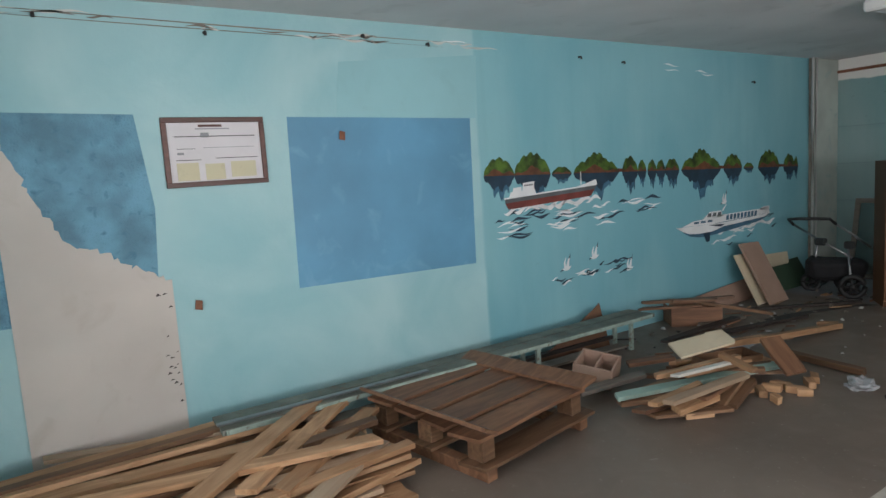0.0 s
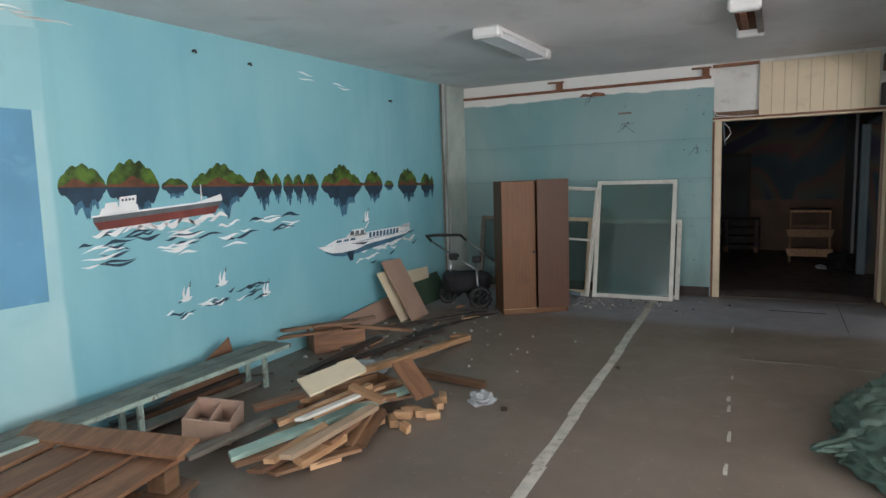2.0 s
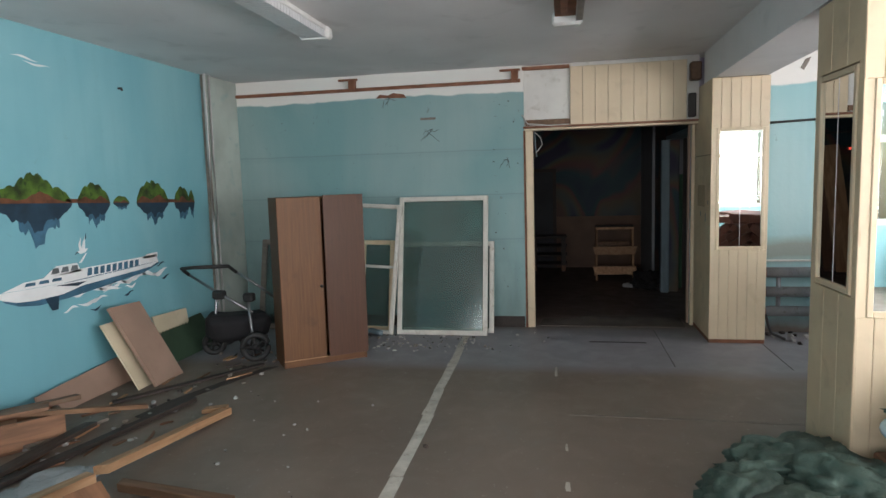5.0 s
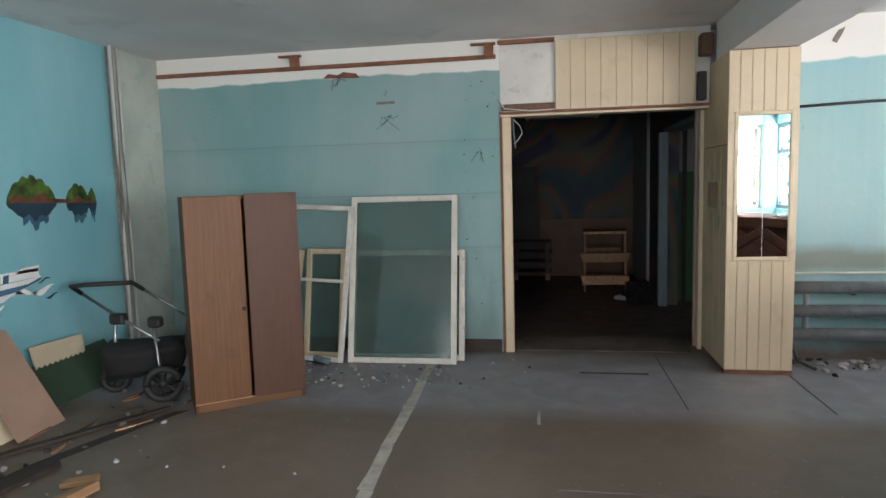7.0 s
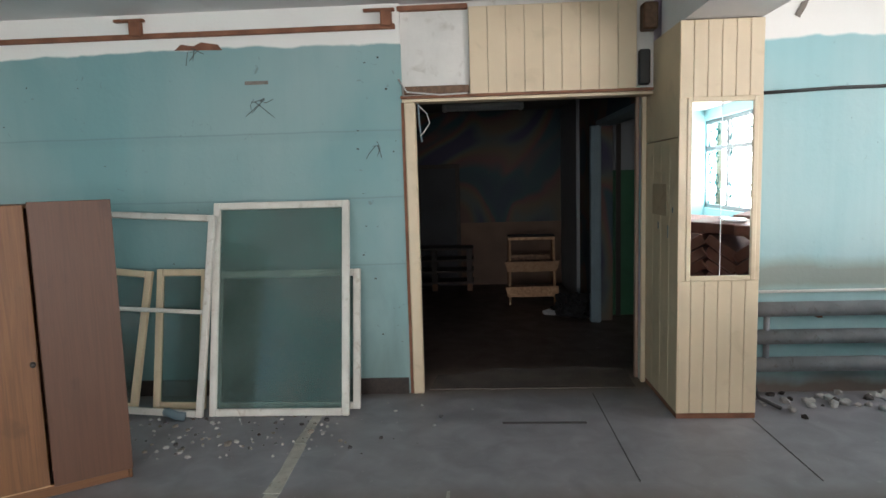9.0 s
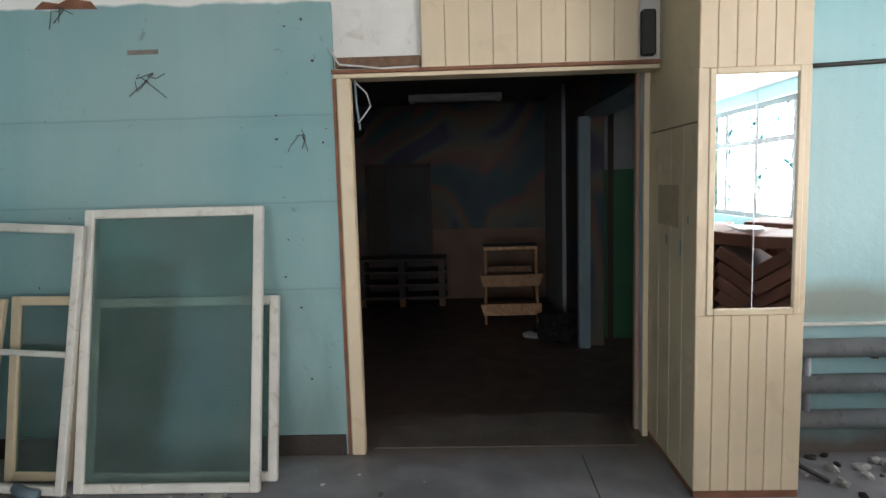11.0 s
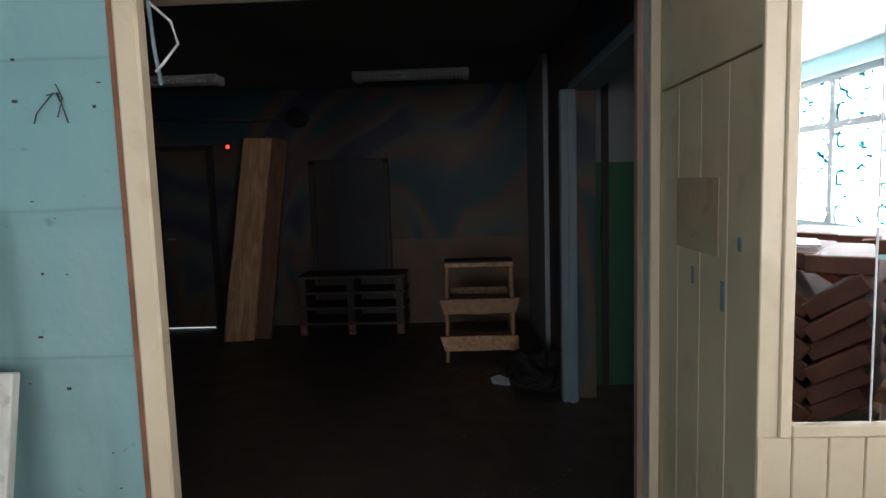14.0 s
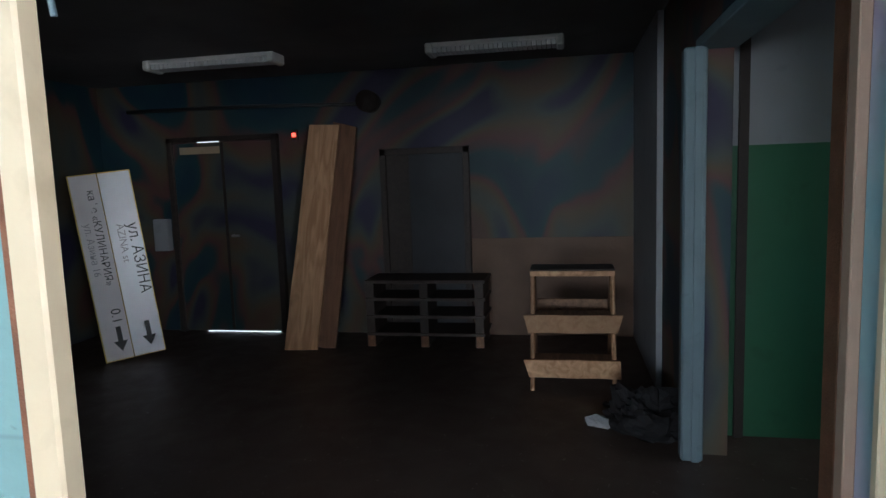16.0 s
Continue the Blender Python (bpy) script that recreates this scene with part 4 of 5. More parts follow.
# specks and wall scars on the back wall
rng = random.Random(8)
for i in range(34):
    y, z = rng.choice((rng.uniform(1.0, 1.35), rng.uniform(1.0, 4.0))), rng.uniform(0.2, 2.5)
    s = rng.uniform(0.003, 0.008)
    thing("wall_scar", box((BACK - 0.004, y, z), (BACK, y + s * rng.uniform(0.6, 2.5), z + s * rng.uniform(0.5, 2))), darkw, "dark nail hole in the wall paint", "scar", S, "wall scars")
for y, z, k in ((2.02, 2.17, 5), (1.18, 1.86, 4), (2.45, 2.53, 4)):
    for i in range(k):
        a = Vector((BACK - 0.006, y, z)) + Vector((0, rng.uniform(-0.03, 0.03), rng.uniform(-0.03, 0.03)))
        thing("wire_stub", tube((a, a + Vector((-0.01, rng.uniform(-0.06, 0.06), rng.uniform(-0.07, 0.03))), a + Vector((-0.004, rng.uniform(-0.12, 0.12), rng.uniform(-0.12, 0.02)))), 0.0022, 5), darkw,
              "short wire stub sticking out of the wall", "wire", group="wire stubs")
thing("metal_strap", box((BACK - 0.006, 1.93, 2.30), (BACK, 2.10, 2.325)), greyw, "small grey-brown strap on the wall", "strap")
thing("broken_plaster", slab([(2.25, 2.55), (2.6, 2.56), (2.55, 2.60), (2.46, 2.585), (2.40, 2.61), (2.28, 2.59)], 0.006, Matrix(((0, 0, -1, BACK), (1, 0, 0, 0), (0, 1, 0, 0), (0, 0, 0, 1)))), rust, "broken red-brown plaster edge", "plaster", S)
for i in range(7):
    y = rng.uniform(-3.8, -1.5)
    thing("peeled_paint", slab([(y, 2.72), (y + 0.05, 2.70), (y + 0.09, 2.62), (y + 0.06, 2.60), (y + 0.02, 2.67)], 0.01, Matrix(((0, 0, -1, BACK - 0.05), (1, 0, 0, 0), (0, 1, 0, 0), (0, 0, 0, 1)))), greyw, "peeled flake of paint under the ceiling", "paint flake", S, "paint flakes")


# ---- floor markings ----
rng = random.Random(2)
x = 2.2
while x < 8.4:
    ln = rng.uniform(0.5, 0.95)
    y = 1.375 + (x - 2.2) * 0.032
    w = 0.04
    a = [(x, y - w + rng.uniform(-.008, .008)), (x + ln * 0.5, y - w + 0.008 + rng.uniform(-.008, .008)), (x + ln, y - w + 0.016), (x + ln, y + w + 0.012), (x + ln * 0.4, y + w + rng.uniform(-.01, .01)), (x, y + w)]
    tagged(part("floor_line", slab(a, 0.002, Matrix()), tape, None), "worn white painted line on the floor", "floor line", "white floor line", S)
    x += ln + 0.006
for x, y, a, b in ((5.25, 0.52, 0.12, 0.02), (5.45, 0.53, 0.10, 0.025), (4.75, 0.49, 0.16, 0.02), (4.3, 0.48, 0.14, 0.02), (5.95, 0.54, 0.1, 0.015), (7.4, 0.62, 0.25, 0.02)):
    tagged(part("floor_mark", slab([(x, y), (x + a, y + 0.004), (x + a, y + b), (x + a * 0.4, y + b * 1.2), (x, y + b)], 0.002, Matrix()), tape, None), "faint dashed paint mark on the floor", "floor mark", "floor marks", S)


# ---- loose timber ----
def rough_board(length, w, th, rng, bow=0.0):
    """A sawn board along x with slightly uneven ends and edges."""
    bm = bmesh.new()
    k = 5
    rings = []
    for i in range(k):
        f = i / (k - 1)
        x = length * (f - 0.5)
        ww, dy, dz = w / 2 * rng.uniform(0.95, 1.03), rng.uniform(-1, 1) * w * 0.02, bow * math.sin(math.pi * f)
        skew = rng.uniform(-0.02, 0.02) if i in (0, k - 1) else 0
        rings.append([bm.verts.new((x + s * skew, s * ww + dy, h * th / 2 + dz)) for s, h in ((-1, -1), (1, -1), (1, 1), (-1, 1))])
    for a, b in zip(rings, rings[1:]):
        for j in range(4):
            bm.faces.new((a[j], a[(j + 1) % 4], b[(j + 1) % 4], b[j]))
    bm.faces.new(rings[0][::-1])
    bm.faces.new(rings[-1])
    bmesh.ops.bevel(bm, geom=[e for e in bm.edges], offset=min(w, th) * 0.06, segments=1, affect='EDGES')
    return bm


LABELS = {"mint_plank": "mint-painted plank in the timber heap", "pine_plank": "light sawn pine plank in the timber heap", "wooden_batten": "sawn wooden batten in the timber heap",
          "brown_plank": "brown varnished plank in the timber heap", "grey_plank": "grey weathered plank lying on the floor", "white_plank": "white-painted thin plank in the heap",
          "pale_plank": "pale planed plank in the heap", "wood_offcut": "short sawn wooden offcut on the floor", "dark_batten": "dark dirty batten lying along the floor"}
plank_rng = random.Random(5)


def plank(name, a, b, w, th, material, roll=0.0):
    a, b = Vector(a), Vector(b)
    d = b - a
    m = Matrix.Translation((a + b) / 2) @ d.to_track_quat('X', 'Z').to_matrix().to_4x4() @ pose(0, 0, 0, roll + plank_rng.uniform(-6, 6))
    return thing(name, rough_board(d.length, w, th, plank_rng), material, LABELS[name], "plank", group="loose timber", at=m)


plank("mint_plank", (3.20, 2.95, 0.12), (4.61, 2.62, 0.10), .09, .03, mint)
plank("pine_plank", (5.16, 3.06, 0.10), (6.26, 2.94, 0.03), .07, .05, pine)
plank("pine_plank", (4.45, 2.98, 0.22), (4.89, 2.88, 0.20), .09, .05, pine)
plank("wooden_batten", (5.13, 2.92, 0.04), (5.03, 2.20, 0.04), .06, .05, wood)
plank("brown_plank", (4.59, 2.67, 0.30), (4.45, 2.40, 0.12), .16, .025, brown)
plank("grey_plank", (3.14, 3.26, 0.08), (3.71, 3.13, 0.12), .09, .03, greyw)
plank("wooden_batten", (3.53, 2.89, 0.20), (4.26, 2.72, 0.22), .06, .03, pine)
plank("white_plank", (3.58, 2.77, 0.22), (4.02, 2.65, 0.24), .05, .02, whitew)
plank("pine_plank", (3.68, 2.77, 0.20), (4.26, 2.74, 0.16), .06, .025, pine)
plank("pale_plank", (3.19, 2.53, 0.20), (3.99, 2.50, 0.20), .07, .03, pale)
plank("wooden_batten", (3.18, 2.64, 0.16), (3.62, 2.60, 0.20), .06, .03, pine)
plank("pine_plank", (3.33, 2.58, 0.10), (3.69, 2.54, 0.12), .10, .04, pine)
plank("wooden_batten", (3.70, 2.52, 0.05), (3.99, 2.55, 0.16), .08, .03, wood)
plank("wooden_batten", (3.76, 2.47, 0.04), (4.08, 2.51, 0.14), .07, .04, wood)
plank("pine_plank", (3.45, 2.60, 0.03), (3.62, 2.51, 0.03), .07, .04, pine)
plank("brown_plank", (3.81, 3.37, 0.12), (4.08, 3.16, 0.16), .10, .03, brown)
plank("wood_offcut", (3.25, 3.63, 0.04), (3.41, 3.52, 0.05), .10, .06, wood)
plank("wooden_batten", (4.05, 2.73, 0.28), (4.04, 2.47, 0.22), .07, .03, pine)
plank("dark_batten", (4.70, 3.70, 0.05), (5.88, 3.73, 0.05), .07, .03, darkw)
plank("dark_batten", (4.82, 3.67, 0.03), (6.49, 3.33, 0.03), .06, .03, darkw)
plank("dark_batten", (6.36, 3.94, 0.02), (7.44, 3.25, 0.02), .05, .02, darkw)
plank("wooden_batten", (5.05, 4.20, 0.28), (5.72, 3.66, 0.30), .06, .03, wood)
plank("wooden_batten", (5.47, 3.92, 0.26), (6.22, 3.55, 0.06), .05, .03, wood)
plank("brown_plank", (5.22, 4.01, 0.30), (5.53, 3.71, 0.30), .10, .02, brown)
plank("wood_offcut", (6.28, 3.13, 0.02), (6.36, 2.99, 0.02), .06, .03, pine)
plank("brown_plank", (5.09, 4.27, 0.20), (5.34, 3.76, 0.27), .10, .02, brown)
plank("grey_plank", (5.52, 3.91, 0.03), (6.04, 3.77, 0.03), .14, .02, greyw)
plank("grey_plank", (3.15, 4.04, 0.03), (4.42, 3.94, 0.03), .10, .02, greyw)
plank("dark_batten", (3.30, 4.13, 0.08), (4.41, 4.09, 0.08), .08, .03, darkw)
plank("grey_plank", (3.13, 3.95, 0.05), (3.99, 3.95, 0.05), .12, .02, greyw)
for x, y, s in ((4.19, 2.51, 0.10), (4.13, 2.37, 0.07), (4.31, 2.50, 0.09), (4.41, 2.48, 0.09), (4.39, 2.37, 0.10), (4.58, 2.37, 0.09), (4.38, 2.31, 0.06), (4.71, 2.40, 0.09)):
    a = plank_rng.uniform(0, 3.1)
    d = Vector((math.cos(a), math.sin(a), 0)) * s * 0.7
    plank("wood_offcut", Vector((x, y, 0.026)) - d, Vector((x, y, 0.026)) + d, 0.055, 0.05, pine)

for i in range(18):
    a = radians(plank_rng.gauss(-12, 22))
    c = Vector((plank_rng.uniform(3.4, 4.45), plank_rng.uniform(2.55, 3.15), 0.04 + 0.012 * (i % 9)))
    d = Vector((math.cos(a), math.sin(a), plank_rng.uniform(-0.03, 0.03))) * plank_rng.uniform(0.15, 0.38)
    plank(("wooden_batten", "pine_plank", "brown_plank")[i % 3], c - d, c + d, plank_rng.uniform(0.05, 0.11), plank_rng.uniform(0.02, 0.035), (wood, pine, brown)[i % 3])

# yellowed board on the heap
m = Matrix.Translation((4.11, 2.92, 0.30)) @ pose(0, 0, 0, 14, -10, -26)
thing("yellow_board", slab([(-0.22, -0.10), (0.20, -0.10), (0.22, -0.08), (0.22, 0.09), (0.10, 0.11), (0.08, 0.095), (-0.21, 0.11)], 0.018, m), yellow_card, "yellowed board lying on the timber heap", "board")


def open_box(name, m, w, d, h, material, label, divided=False):
    b = empty(name, m, label, "box")
    t = 0.016
    part("base", box((0, 0, 0), (w, d, t), 0.002), material, b)
    for lo, hi in (((0, 0, t), (w, t, h)), ((0, d - t, t), (w, d, h)), ((0, t, t), (t, d - t, h * 0.96)), ((w - t, t, t), (w, d - t, h))):
        part("side", box(lo, hi, 0.002), material, b)
    if divided:
        part("divider", box((w * 0.5, t, t), (w * 0.5 + t, d - t, h * 0.9), 0.002), material, b)
    return b


open_box("small_crate", pose(3.33, 3.50, 0.06, 10, 8, -62), 0.30, 0.27, 0.16, hardboard, "small open wooden drawer on the timber heap", True)
open_box("wooden_crate", pose(5.32, 4.08, 0.0, 0, 0, -38), 0.50, 0.38, 0.19, brown, "brown open wooden crate by the wall")
open_box("small_crate", pose(4.12, 2.86, 0.03, 4, 2, -12), 0.52, 0.2, 0.14, wood, "open brown drawer among the planks")

# sheets leaning against the mural wall
thing("plywood_offcut", slab([(-0.75, 0), (0.30, 0.0), (0.28, 0.40), (0.20, 0.36), (-0.35, 0.13)], 0.012, pose(4.12, 4.10, 0.0, 76) @ pose(0, 0, 0)), brown, "brown triangular plywood offcut leaning on the wall", "board")
thing("hardboard_sheet", slab([(0, 0), (1.12, 0), (1.10, 0.25), (0.0, 0.18)], 0.01, pose(5.98, 4.22, 0.0, 76)), hardboard, "pinkish hardboard strip leaning on the wall", "board")
m = Matrix.Translation((6.98, 3.90, 0.0)) @ pose(0, 0, 0, 66, 0, 4)
thing("hardboard_sheet", slab([(-0.20, 0), (0.20, -0.01), (0.10, 0.72), (-0.30, 0.74)], 0.028, m), hardboard, "brown hardboard panel leaning in the corner", "board")
thing("hardboard_sheet", slab([(-0.24, 0), (0.0, 0), (-0.12, 0.60), (-0.34, 0.60)], 0.012, Matrix.Translation((6.93, 3.98, 0.0)) @ pose(0, 0, 0, 68, 0, 2)), yellow_card, "pale board leaning behind the brown panel", "board")
zig = [(0, 0.17), (0.52, 0.15)] + [(0.52 - 0.026 * i, 0.02 - 0.02 * (i % 2)) for i in range(20)]
thing("toothed_board", slab(zig[::-1], 0.012, pose(7.32, 4.24, 0.30, 82)), yellow_card, "yellow foam board with a toothed edge", "board")
thing("green_board_sheet", slab([(0, 0), (0.95, 0), (0.80, 0.36), (0, 0.34)], 0.012, pose(7.30, 4.16, 0.0, 72)), green_board, "dark green panel leaning on the wall", "board")

# bench along the mural wall
bench = empty("low_bench", pose(0, 0, 0), "long low bench with worn mint paint along the wall", "bench")
for y0, y1 in ((3.80, 3.94), (3.95, 4.08)):
    bm = rough_board(3.85, y1 - y0, 0.035, random.Random(7))
    bmesh.ops.transform(bm, matrix=pose(2.76, (y0 + y1) / 2, 0.283, 0, 0, 0), verts=bm.verts)
    part("seat_board", bm, bench_paint, bench)
part("edge_strip", box((0.85, 3.785, 0.268), (4.66, 3.797, 0.298), 0.003), worn_mint, bench)
for x in (0.95, 2.1, 3.3, 4.42):
    for y in (3.84, 4.03):
        part("leg", box((x, y, 0), (x + 0.04, y + 0.03, 0.265), 0.004), worn_mint, bench)
thing("metal_strip", box((0.75, 3.70, 0.285), (2.2, 3.745, 0.297), 0.003), chrome, "grey metal profile strip lying on the planks", "strip", at=pose(0.0, 0.15, 0.03, 0, 0, -1))

# pallet
pal = empty("wooden_pallet", Matrix.Translation((1.93, 2.78, 0.0)) @ pose(0, 0, 0, 0, 0, 10), "brown wooden pallet with battened top", "pallet")
pr = random.Random(9)
for i in range(4):
    bm = rough_board(1.02, 0.225, 0.022, pr)
    bmesh.ops.transform(bm, matrix=pose(0.50, 0.13 + 0.25 * i, 0.235 + 0.012 * i), verts=bm.verts)
    part("top_board", bm, brown, pal)
for x, z in ((0.03, 0.258), (0.97, 0.258)):
    bm = rough_board(1.10, 0.16, 0.022, pr)
    bmesh.ops.transform(bm, matrix=pose(x, 0.5, z + 0.045, 28 if x < 0.5 else -12, 0, 90), verts=bm.verts)
    part("batten", bm, brown, pal)
for x in (0.08, 0.92):
    for y in (0.08, 0.5, 0.92):
        part("block", box((x - 0.05, y - 0.06, 0.10), (x + 0.05, y + 0.06, 0.222), 0.004), wood, pal)
for i in range(3):
    bm = rough_board(1.08, 0.19, 0.02, pr)
    bmesh.ops.transform(bm, matrix=pose(0.52, 0.06 + 0.43 * i, 0.085, 0, 0, 0), verts=bm.verts)
    part("bottom_board", bm, wood, pal)
for x in (0.06, 0.94):
    part("runner", box((x - 0.04, -0.02, 0.0), (x + 0.04, 1.02, 0.074), 0.005), brown, pal)

# heap of sawn boards beside the pallet
hr = random.Random(14)
for i in range(54):
    f, layer = hr.random(), i // 10
    y = 4.02 - (1.12 - 0.05 * layer) * f
    z = 0.025 + 0.045 * layer
    ln, a = hr.uniform(1.3, 2.4), radians(hr.gauss(-2, 9))
    end = Vector((1.62 - 0.18 * f * (1 - f) + hr.uniform(-0.30, 0.10), y, z))
    start = end - Vector((math.cos(a), math.sin(a), hr.uniform(-0.01, 0.02))) * ln
    start.y = min(start.y, 4.2)
    kind = i % 4
    plank(("pine_plank", "wooden_batten", "pine_plank", "pale_plank")[kind], start, end, hr.uniform(0.06, 0.12), hr.uniform(0.02, 0.034), (pine, wood, pine, pale)[kind])
plank("pine_plank", (0.42, 3.05, 0.26), (1.42, 3.88, 0.30), 0.12, 0.035, pine)
plank("pine_plank", (0.75, 3.10, 0.24), (1.62, 3.86, 0.27), 0.11, 0.03, pine)
plank("pine_plank", (0.90, 3.02, 0.22), (1.70, 3.62, 0.25), 0.11, 0.03, pine)
plank("pine_plank", (-0.35, 3.55, 0.27), (1.50, 3.15, 0.27), 0.10, 0.03, pine)
plank("pale_plank", (0.95, 2.85, 0.18), (1.55, 3.22, 0.22), 0.11, 0.025, pale)
plank("pine_plank", (-0.6, 3.95, 0.26), (1.55, 4.02, 0.28), 0.07, 0.03, pine)
plank("wooden_batten", (-0.6, 3.85, 0.27), (1.62, 3.95, 0.28), 0.06, 0.03, wood)


# ---- wardrobe ----
wd = empty("wardrobe", Matrix.Translation((7.35, 2.995, 0)) @ pose(0, 0, 0, 0, 0, -54), "brown veneered two-door wardrobe standing askew", "wardrobe")
wr = lambda lo, hi, bv=0.003: box(lo, hi, bv)
part("side", wr((0, 0.02, 0), (0.018, 0.40, 1.52)), veneer, wd)
part("side", wr((0.75, 0.02, 0), (0.768, 0.40, 1.52)), veneer, wd)
part("top", wr((0.018, 0.02, 1.50), (0.75, 0.40, 1.52)), veneer, wd)
part("back", wr((0.018, 0.385, 0.0), (0.75, 0.398, 1.50)), veneer, wd)
part("plinth", wr((0.018, 0.03, 0.0), (0.75, 0.045, 0.065)), veneer, wd)
part("plinth_strip", wr((0.0, 0.012, 0.062), (0.768, 0.03, 0.07), 0.001), pine, wd)
for x0, x1, mt, dy, top in ((0.0, 0.385, veneer, 0.0, 1.522), (0.40, 0.768, veneer_red, -0.035, 1.535)):
    ob = part("door", wr((0, 0, 0), (top - 0.075, x1 - x0, 0.018)), mt, wd)
    ob.matrix_local = Matrix(((0, 1, 0, x0), (0, 0, 1, dy), (1, 0, 0, 0.073), (0, 0, 0, 1)))
kn = part("knob", tube(((0.362, 0.0, 0.72), (0.362, -0.012, 0.72), (0.362, -0.022, 0.72)), 0.014, 10), darkw, wd, smooth=True)

# ---- glazed frames leaning on the back wall ----
def leaning_sash(name, y0, y1, x_foot, x_top, h, bars, label, bar=0.05, mt=None, tilt=0.0):
    ang = math.degrees(math.atan2(x_top - x_foot, h))
    s = empty(name, Matrix.Translation((x_foot, y1, 0)) @ pose(0, 0, 0, 0, ang, 0) @ pose(0, 0, max(0.0, (y1 - y0) * math.sin(radians(tilt))), 0, 0, -90) @ pose(0, 0, 0, 0, tilt, 0), label, "window sash", "leaning sashes")
    w = y1 - y0
    mt = mt or whitew
    for lo, hi in (((0, -0.04, 0), (bar, 0, h)), ((w - bar, -0.04, 0), (w, 0, h)), ((bar, -0.04, 0), (w - bar, 0, bar)), ((bar, -0.04, h - bar), (w - bar, 0, h))):
        part("rail", box(lo, hi, 0.005), mt, s)
    for z in bars:
        part("glazing_bar", box((bar, -0.035, z - 0.015), (w - bar, -0.005, z + 0.015), 0.004), mt, s)
    if bars:
        return s
    g = part("pane", box((bar - 0.005, -0.022, bar - 0.005), (w - bar + 0.005, -0.018, h - bar + 0.005)), frame_glass, s)
    g.visible_shadow = False
    return s


leaning_sash("window_sash", 1.355, 2.33, 8.72, 9.05, 1.49, (), "large white glazed sash leaning on the wall")
leaning_sash("window_sash", 1.30, 2.35, 8.84, 9.06, 0.985, (), "lower white glazed sash behind the large one")
leaning_sash("window_sash", 2.37, 3.25, 8.70, 8.95, 1.40, (0.72,), "tall white sash with one glazing bar", 0.045, None, 3.5)
leaning_sash("window_sash", 2.42, 2.80, 8.86, 9.04, 1.00, (), "small cream sash behind the tall one", 0.05, cream_dark, 1.0)
leaning_sash("window_sash", 2.91, 3.35, 8.84, 9.02, 1.00, (), "small cream sash leaning askew beside its twin", 0.05, cream_dark, 6.0)
leaning_sash("window_sash", 3.55, 4.0, 8.86, 9.08, 1.03, (), "dark grimy sash behind the pushchair", 0.06, greyw)
thing("pipe_elbow", tube(((8.72, 2.66, 0.03), (8.66, 2.60, 0.05), (8.62, 2.52, 0.04), (8.63, 2.47, 0.03)), 0.03, 10), trim_blue, "bent pale pipe piece on the floor", "pipe", smooth=True)

# ---- pushchair frame ----
pram = empty("pushchair_frame", pose(0, 0, 0), "black folded pushchair frame with big wheels", "pushchair")


def wheel(parent, c, r, yaw):
    q = Matrix.Translation(c) @ pose(0, 0, 0, 90, 0, yaw)
    ring = [q @ Vector((r * math.cos(a), r * math.sin(a), 0)) for a in (2 * math.pi * i / 20 for i in range(21))]
    wob = part("wheel", tube([q @ Vector((0, 0, -0.02)), q @ Vector((0, 0, 0.02))], r * 0.28, 10), rubber, parent, smooth=True)
    part("tyre", tube(ring, 0.028, 8), rubber, wob, smooth=True)
    part("rim", tube([q @ Vector((0, 0, 0.024)), q @ Vector((0, 0, 0.030))], r * 0.16, 10), chrome, wob)
    for i in range(5):
        a = 2 * math.pi * i / 5
        part("spoke", tube([q @ Vector((0, 0, 0.01)), q @ Vector((r * math.cos(a), r * math.sin(a), 0.01))], 0.012, 6), rubber, wob)


wheel(pram, (7.60, 3.40, 0.135), 0.115, 118)
wheel(pram, (7.98, 3.62, 0.135), 0.115, 118)
wheel(pram, (7.78, 3.93, 0.11), 0.09, 118)
wheel(pram, (8.15, 4.02, 0.11), 0.09, 118)
part("handle", tube(((7.70, 4.10, 0.80), (7.62, 4.12, 0.87), (7.60, 3.98, 0.885), (7.80, 3.74, 0.87), (7.90, 3.72, 0.80)), 0.018, 8), rubber, pram, smooth=True)
part("tube", tube(((7.70, 4.10, 0.80), (7.64, 3.74, 0.62), (7.62, 3.42, 0.46)), 0.013, 8), chrome, pram, smooth=True)
part("tube", tube(((7.90, 3.72, 0.80), (7.98, 3.55, 0.66), (8.05, 3.40, 0.52)), 0.013, 8), chrome, pram, smooth=True)
part("tube", tube(((7.66, 3.80, 0.64), (7.70, 3.86, 0.30), (7.78, 3.93, 0.12)), 0.013, 8), chrome, pram, smooth=True)
part("tube", tube(((7.62, 3.46, 0.60), (7.62, 3.44, 0.30), (7.60, 3.40, 0.14)), 0.014, 8), chrome, pram, smooth=True)
part("joint", box((7.60, 3.70, 0.58), (7.68, 3.82, 0.66), 0.015), rubber, pram)
part("joint", box((7.59, 3.40, 0.56), (7.67, 3.50, 0.64), 0.015), rubber, pram)
bm = box((-0.19, -0.27, -0.13), (0.19, 0.27, 0.12), 0.05)
bmesh.ops.subdivide_edges(bm, edges=bm.edges[:], cuts=3, use_grid_fill=True)
for v in bm.verts:
    v.co *= 1 + 0.22 * noise.noise(v.co * 5.0)
bmesh.ops.transform(bm, matrix=pose(7.78, 3.66, 0.30, 0, 0, 30), verts=bm.verts)
part("basket", bm, black_cloth, pram, "sagging black fabric basket", smooth=True)


